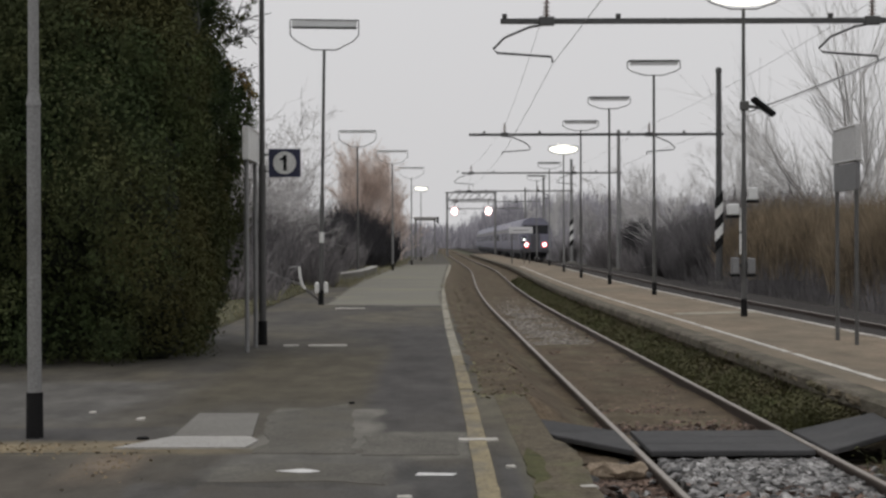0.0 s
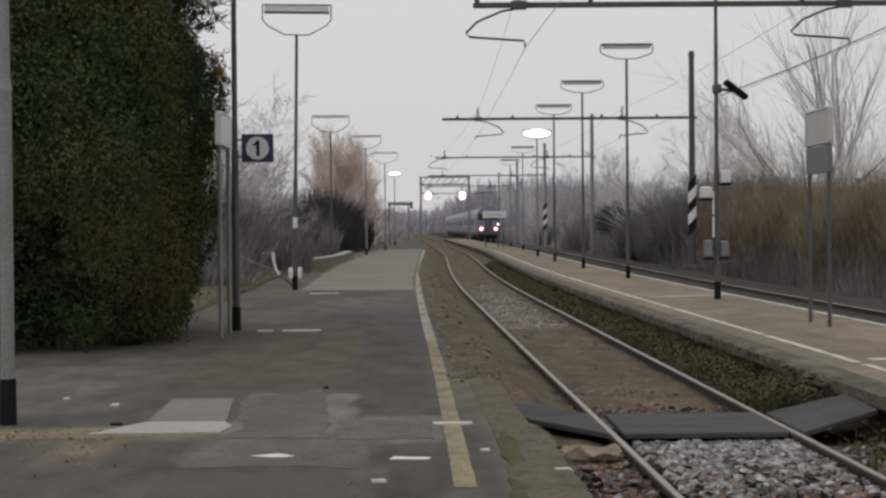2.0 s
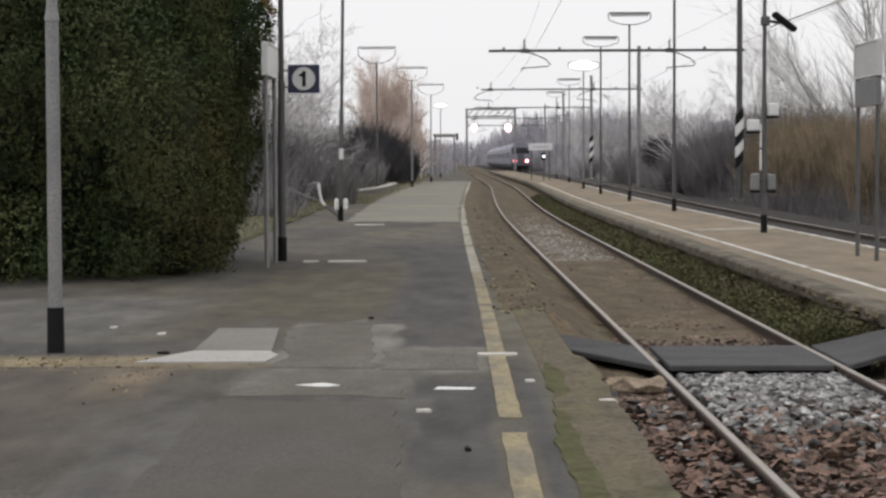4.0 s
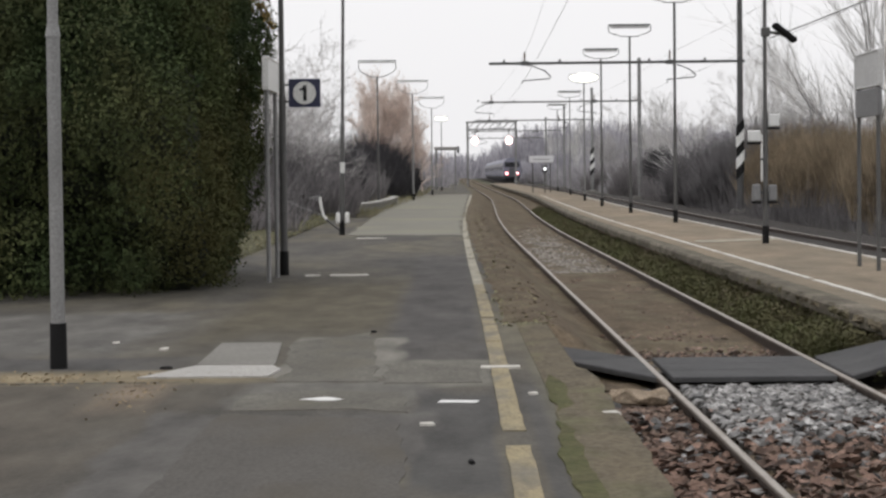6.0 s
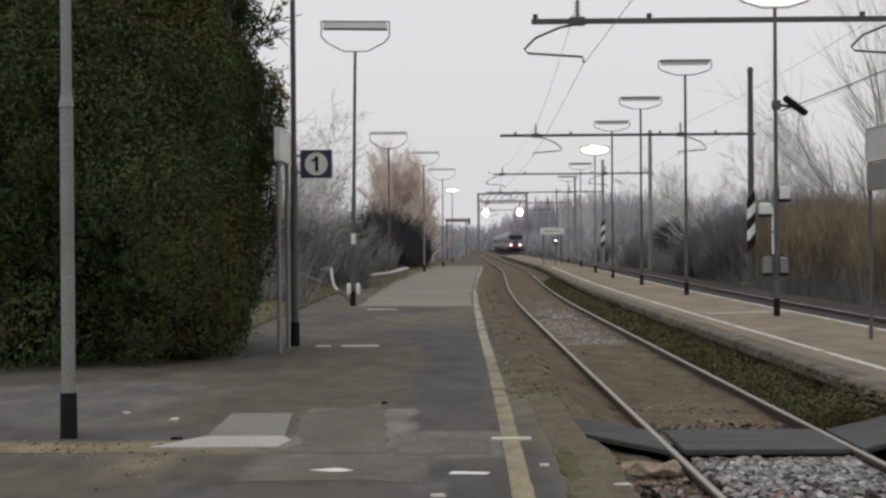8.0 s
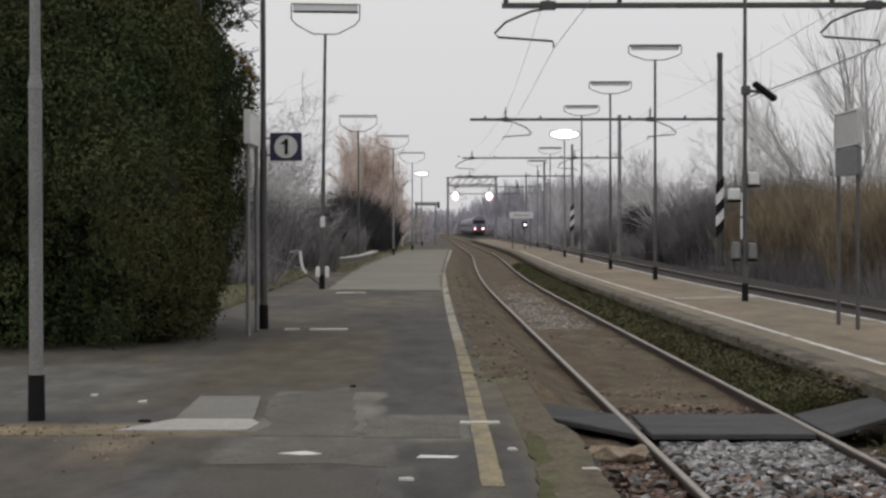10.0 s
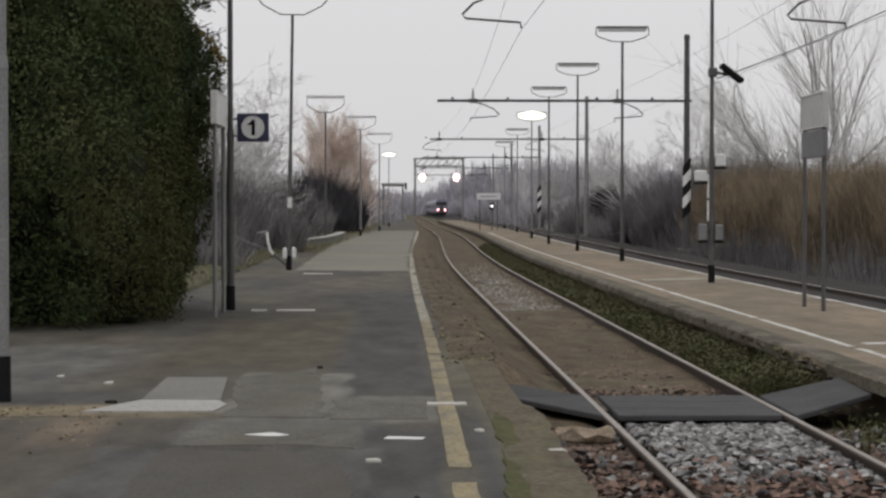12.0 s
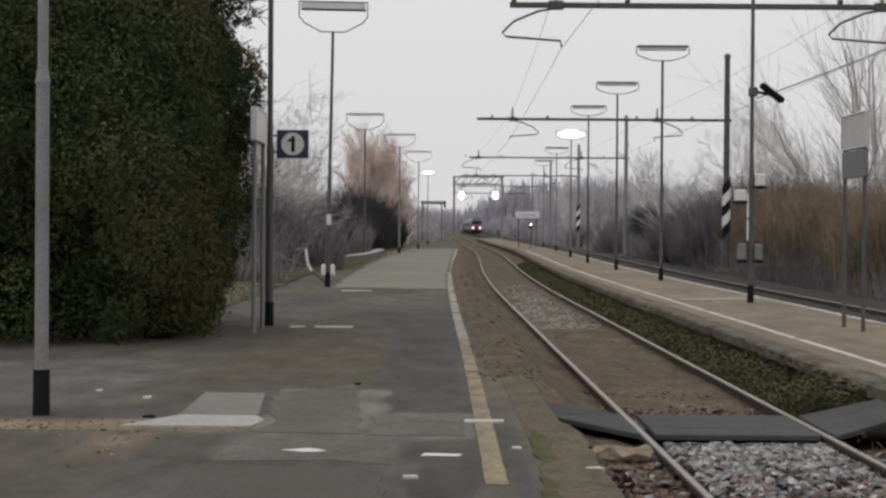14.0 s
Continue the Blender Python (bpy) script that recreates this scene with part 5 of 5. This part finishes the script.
reed = thicket("reed_bed", 3, 6, 4, 4.6, 1700, REED, "tan dry reeds beside the line", lean=0.08, r=0.012, category="reeds")
# far thickets get lighter twigs than the near ones, in place of haze
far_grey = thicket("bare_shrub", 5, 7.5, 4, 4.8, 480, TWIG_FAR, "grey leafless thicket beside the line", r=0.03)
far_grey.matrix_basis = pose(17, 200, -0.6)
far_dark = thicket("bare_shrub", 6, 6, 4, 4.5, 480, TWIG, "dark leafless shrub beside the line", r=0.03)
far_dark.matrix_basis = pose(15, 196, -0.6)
reed.matrix_basis = pose(15.5, 62, -0.6)
for k in range(20):
    copy_thing(reed, pose(14.8 + rng.uniform(0, 3.5), 54 + k * 2.05 + rng.uniform(-1, 1), -0.1 + rng.uniform(-0.3, 0.2), 0, 0, rng.uniform(0, 360)))
for k in range(16):
    copy_thing(dark, pose(13.0 + rng.uniform(-0.3, 0.7), 44 + k * 3.3, -2.9 + rng.uniform(-0.5, 0.5), 0, 0, rng.uniform(0, 360)))
for k in range(84):
    y = 96 + k * 2.6 * (1 + k * 0.014)
    dim = k < 9 or rng.random() < 0.25
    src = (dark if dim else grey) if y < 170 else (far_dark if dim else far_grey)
    copy_thing(src, pose(13.6 + rng.uniform(0, 4.5) + k * 0.02, y, -0.7 + rng.uniform(-1.0, 0.5), 0, 0, rng.uniform(0, 360)))
for x, y in ((13.9, 92), (14.3, 93.5), (14.6, 108), (14.0, 112)):
    copy_thing(dark, pose(x, y, -0.1, 0, 0, rng.uniform(0, 360)))
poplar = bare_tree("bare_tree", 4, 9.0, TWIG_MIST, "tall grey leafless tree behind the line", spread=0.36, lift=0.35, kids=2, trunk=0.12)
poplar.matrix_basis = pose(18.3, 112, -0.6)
maple = bare_tree("bare_tree", 9, 8.5, TWIG_PALE, "spreading grey leafless tree behind the line", spread=0.75, lift=0.1, kids=2, trunk=0.15)
maple.matrix_basis = pose(17.2, 118, -0.6)
for x, y, k in ((19.5, 130, 0), (16, 142, 1), (15.5, 164, 1), (18, 185, 0), (15, 205, 1), (17, 235, 1), (16, 270, 0), (18, 310, 1), (16, 350, 0), (19, 400, 1)):
    copy_thing(poplar if k == 0 else maple, pose(x, y, -0.6, 0, 0, rng.uniform(0, 360)))
fan = limb_tree("bare_tree", 5, 9.6, 2.5, 11, 1.7, "broad leafless tree with limbs fanning out low")
fan.matrix_basis = pose(19.5, 98, -0.6)
slim = limb_tree("bare_tree", 12, 12.5, 3.2, 5, 0.3, "tall pale leafless tree with upright limbs")
slim.matrix_basis = pose(21.2, 99.5, -0.6)
copy_thing(fan, pose(16.4, 116, -3.6, 0, 0, 210))
copy_thing(fan, pose(25.4, 100, -1.5, 0, 0, 75))
for x, y, z, a in ((15.4, 91, -0.6, 40), (15.9, 93, -0.5, 160), (15.6, 97, -1.6, 280), (17.2, 99, -1.9, 20), (19.0, 98, -2.0, 95), (21.2, 99, -1.9, 210), (23.4, 100, -2.0, 330), (25.4, 101, -1.8, 70), (15.6, 99, -0.3, 190)):
    copy_thing(grey if x > 16 else dark, pose(x, y, z, 0, 0, a) @ Matrix.Scale(1.3, 4))
for x, y in ((14.9, 90), (15.6, 93), (16.4, 91), (17.4, 94), (18.6, 92), (14.5, 87)):
    copy_thing(reed, pose(x, y, 0.1, 0, 0, rng.uniform(0, 360)))
round_bush(12.9, 129, 1.7, 1.25, 1.35)
# tall stands along the far line, their mist put into the wood colour
stand = thicket("bare_shrub", 17, 8, 7, 8.2, 620, FAR_WOOD, "tall distant trees beside the line, hazed to violet grey", r=0.06)
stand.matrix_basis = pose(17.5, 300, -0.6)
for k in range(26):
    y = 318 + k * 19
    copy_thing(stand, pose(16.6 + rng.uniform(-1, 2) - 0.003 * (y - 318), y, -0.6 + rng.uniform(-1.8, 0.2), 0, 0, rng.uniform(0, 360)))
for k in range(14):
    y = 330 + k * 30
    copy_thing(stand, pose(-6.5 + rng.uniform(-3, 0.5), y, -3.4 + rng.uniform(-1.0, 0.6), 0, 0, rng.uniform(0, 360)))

# growth beyond the near platform
bm = sweep([(-40, 0.01), (-3.5, 0.01), (-3.5, 0.045), (-4.2, 0.1), (-40, 0.3)], stations(31, 420, 3.0), jitter=0.05)
tagged(finish("verge", bm, GRASS_GROUND), "rough winter grass verge behind the platform", "verge", kind="structure")
weed_strip("grass", 31, 75, -7.5, -3.4, 5200, 0.22, GRASS, "rough yellow green grass on the verge", z=0.02)
weed_strip("grass", 66, 200, -5.0, -2.4, 5200, 0.3, GRASS, "rough yellow green grass on the verge", z=0.0)
weed_strip("grass", 18.8, 75, 0.5, 0.98, 420, 0.05, GRASS, "short sparse grass on the dirt bank", z=-0.01)
leaf_litter("leaf_litter", 260, lambda: (-2.95 + random.gauss(0, 0.55), 14.25 + random.gauss(0, 0.22)), 0.001, 0.015, LEAF_DRIFT, "tan leaves and crumbs drifted on the asphalt", "leaves")
leaf_litter("leaf_litter", 130, lambda: (-2.12 + random.gauss(0, 0.12), 13.3 + random.gauss(0, 0.55)), 0.001, 0.013, LEAF_DRIFT, "tan leaves and crumbs drifted on the asphalt", "leaves")
leaf_litter("leaf_litter", 260, lambda: (random.uniform(0.5, 0.95), 19 + 45 * random.random() ** 1.5), 0.035, 0.026, LEAF_TAN, "fallen tan leaves on the dirt bank", "leaves")
willow = bare_tree("russet_tree", 14, 6.6, TWIG_RED, "russet brown bare tree behind the platform", spread=0.62, lift=0.2, kids=3, trunk=0.07)
willow.matrix_basis = pose(-4.2, 122, -0.1)
sparse = bare_tree("russet_tree", 15, 7.0, TWIG_RED, "russet brown bare tree behind the platform", spread=0.6, lift=0.22, kids=2, trunk=0.085)
sparse.matrix_basis = pose(-3.4, 128, -0.1)
for x, y, a, k in ((-6.3, 132, 100, 1.12), (-5.2, 137, 220, 1.2), (-4.4, 139, 20, 1.1), (-3.2, 146, 200, 0.95), (-2.6, 152, 300, 0.82)):
    copy_thing(sparse, pose(x, y, -0.1, 0, 0, a) @ Matrix.Scale(k, 4))
tall = thicket("bare_shrub", 7, 3.8, 4, 5.4, 1500, TWIG_BLACK, "tall dark shrub behind the platform", r=0.021)
tall.matrix_basis = pose(-4.9, 119, -0.1)
for x, y, z, a in ((-5.7, 120, 0.0, 130), (-4.6, 123, -0.5, 40), (-6.8, 117, -0.4, 250), (-5.2, 116, -0.7, 310)):
    copy_thing(tall, pose(x, y, z, 0, 0, a))
for x, y, a in ((-7.4, 79, 15), (-6.9, 85, 110), (-6.6, 91, 200), (-8.0, 88, 290), (-6.3, 98, 60), (-7.8, 72, 330)):
    copy_thing(tall, pose(x, y, -0.1, 0, 0, a) @ Matrix.Scale(0.78, 4))
for x, y, z in ((-8.6, 74, -0.7), (-8.4, 82, -0.8), (-8.2, 92, -0.8), (-8.6, 101, -0.6), (-9.0, 110, -0.4)):
    copy_thing(dark, pose(x, y, z, 0, 0, rng.uniform(0, 360)))
for k in range(40):
    copy_thing((dark if k % 3 else grey) if k < 14 else (far_grey if k % 5 else far_dark), pose(-7.2 - rng.uniform(0, 2.0) + k * 0.11, 50 + k * 5.5 * (1 + k * 0.01), -0.6 + rng.uniform(-0.5, 0.3), 0, 0, rng.uniform(0, 360)))
for x, y in ((-7.2, 60), (-7.4, 64), (-7.9, 68)):
    copy_thing(tall, pose(x, y, -1.2, 0, 0, rng.uniform(0, 360)))
for x, y, a in ((-7.2, 66, 140), (-6.0, 78, 250), (-6.7, 71, 20), (-7.6, 82, 200), (-6.4, 90, 310)):
    copy_thing(maple, pose(x, y, -1.4, 0, 0, a))

for k, (x, y) in enumerate(((-4.2, 190), (-3.6, 205), (-3.6, 225), (-3.2, 245), (-2.9, 270), (-2.6, 300), (-2.3, 330), (-2.2, 370), (-2.6, 410), (-3.0, 460))):
    copy_thing(far_grey if k % 3 else far_dark, pose(x - 1.2, y, -0.9, 0, 0, rng.uniform(0, 360)))

for x, y in ((-6.9, 58), (-6.9, 66), (-7.4, 73), (-7.0, 82)):
    copy_thing(dark, pose(x, y, -0.6, 0, 0, rng.uniform(0, 360)))

# far woods that close the view
rngf = random.Random(77)
segs = []
for _ in range(9000):
    x = rngf.uniform(-130, 150)
    y = rngf.uniform(640, 700)
    h = rngf.uniform(3, 11) * (0.8 + 0.4 * noise.noise((x * 0.03, 1, 1)))
    h += 11 * min(1.0, max(0.0, (x - 6) / 16)) * rngf.uniform(0.5, 1.0)
    p = Vector((x, y, -0.6))
    q = p + Vector((rngf.uniform(-2, 2), 0, h))
    segs.append((p, q, 0.4, 0.08))
tagged(raw("far_trees", *twig_mesh(segs, 4), FAR_WOOD), "hazy grey distant woods", "woods", kind="stuff")


def motions():
    rows = []
    for k in range(15):
        t = float(k)
        y = 184.8 + 23.03 * t
        x = 8.98 - 0.002 * (y - 186)
        rows.append((t, pose(x, y, RAIL_Z, 0, 0, 0.15)))
    walk(train, rows)


motions()
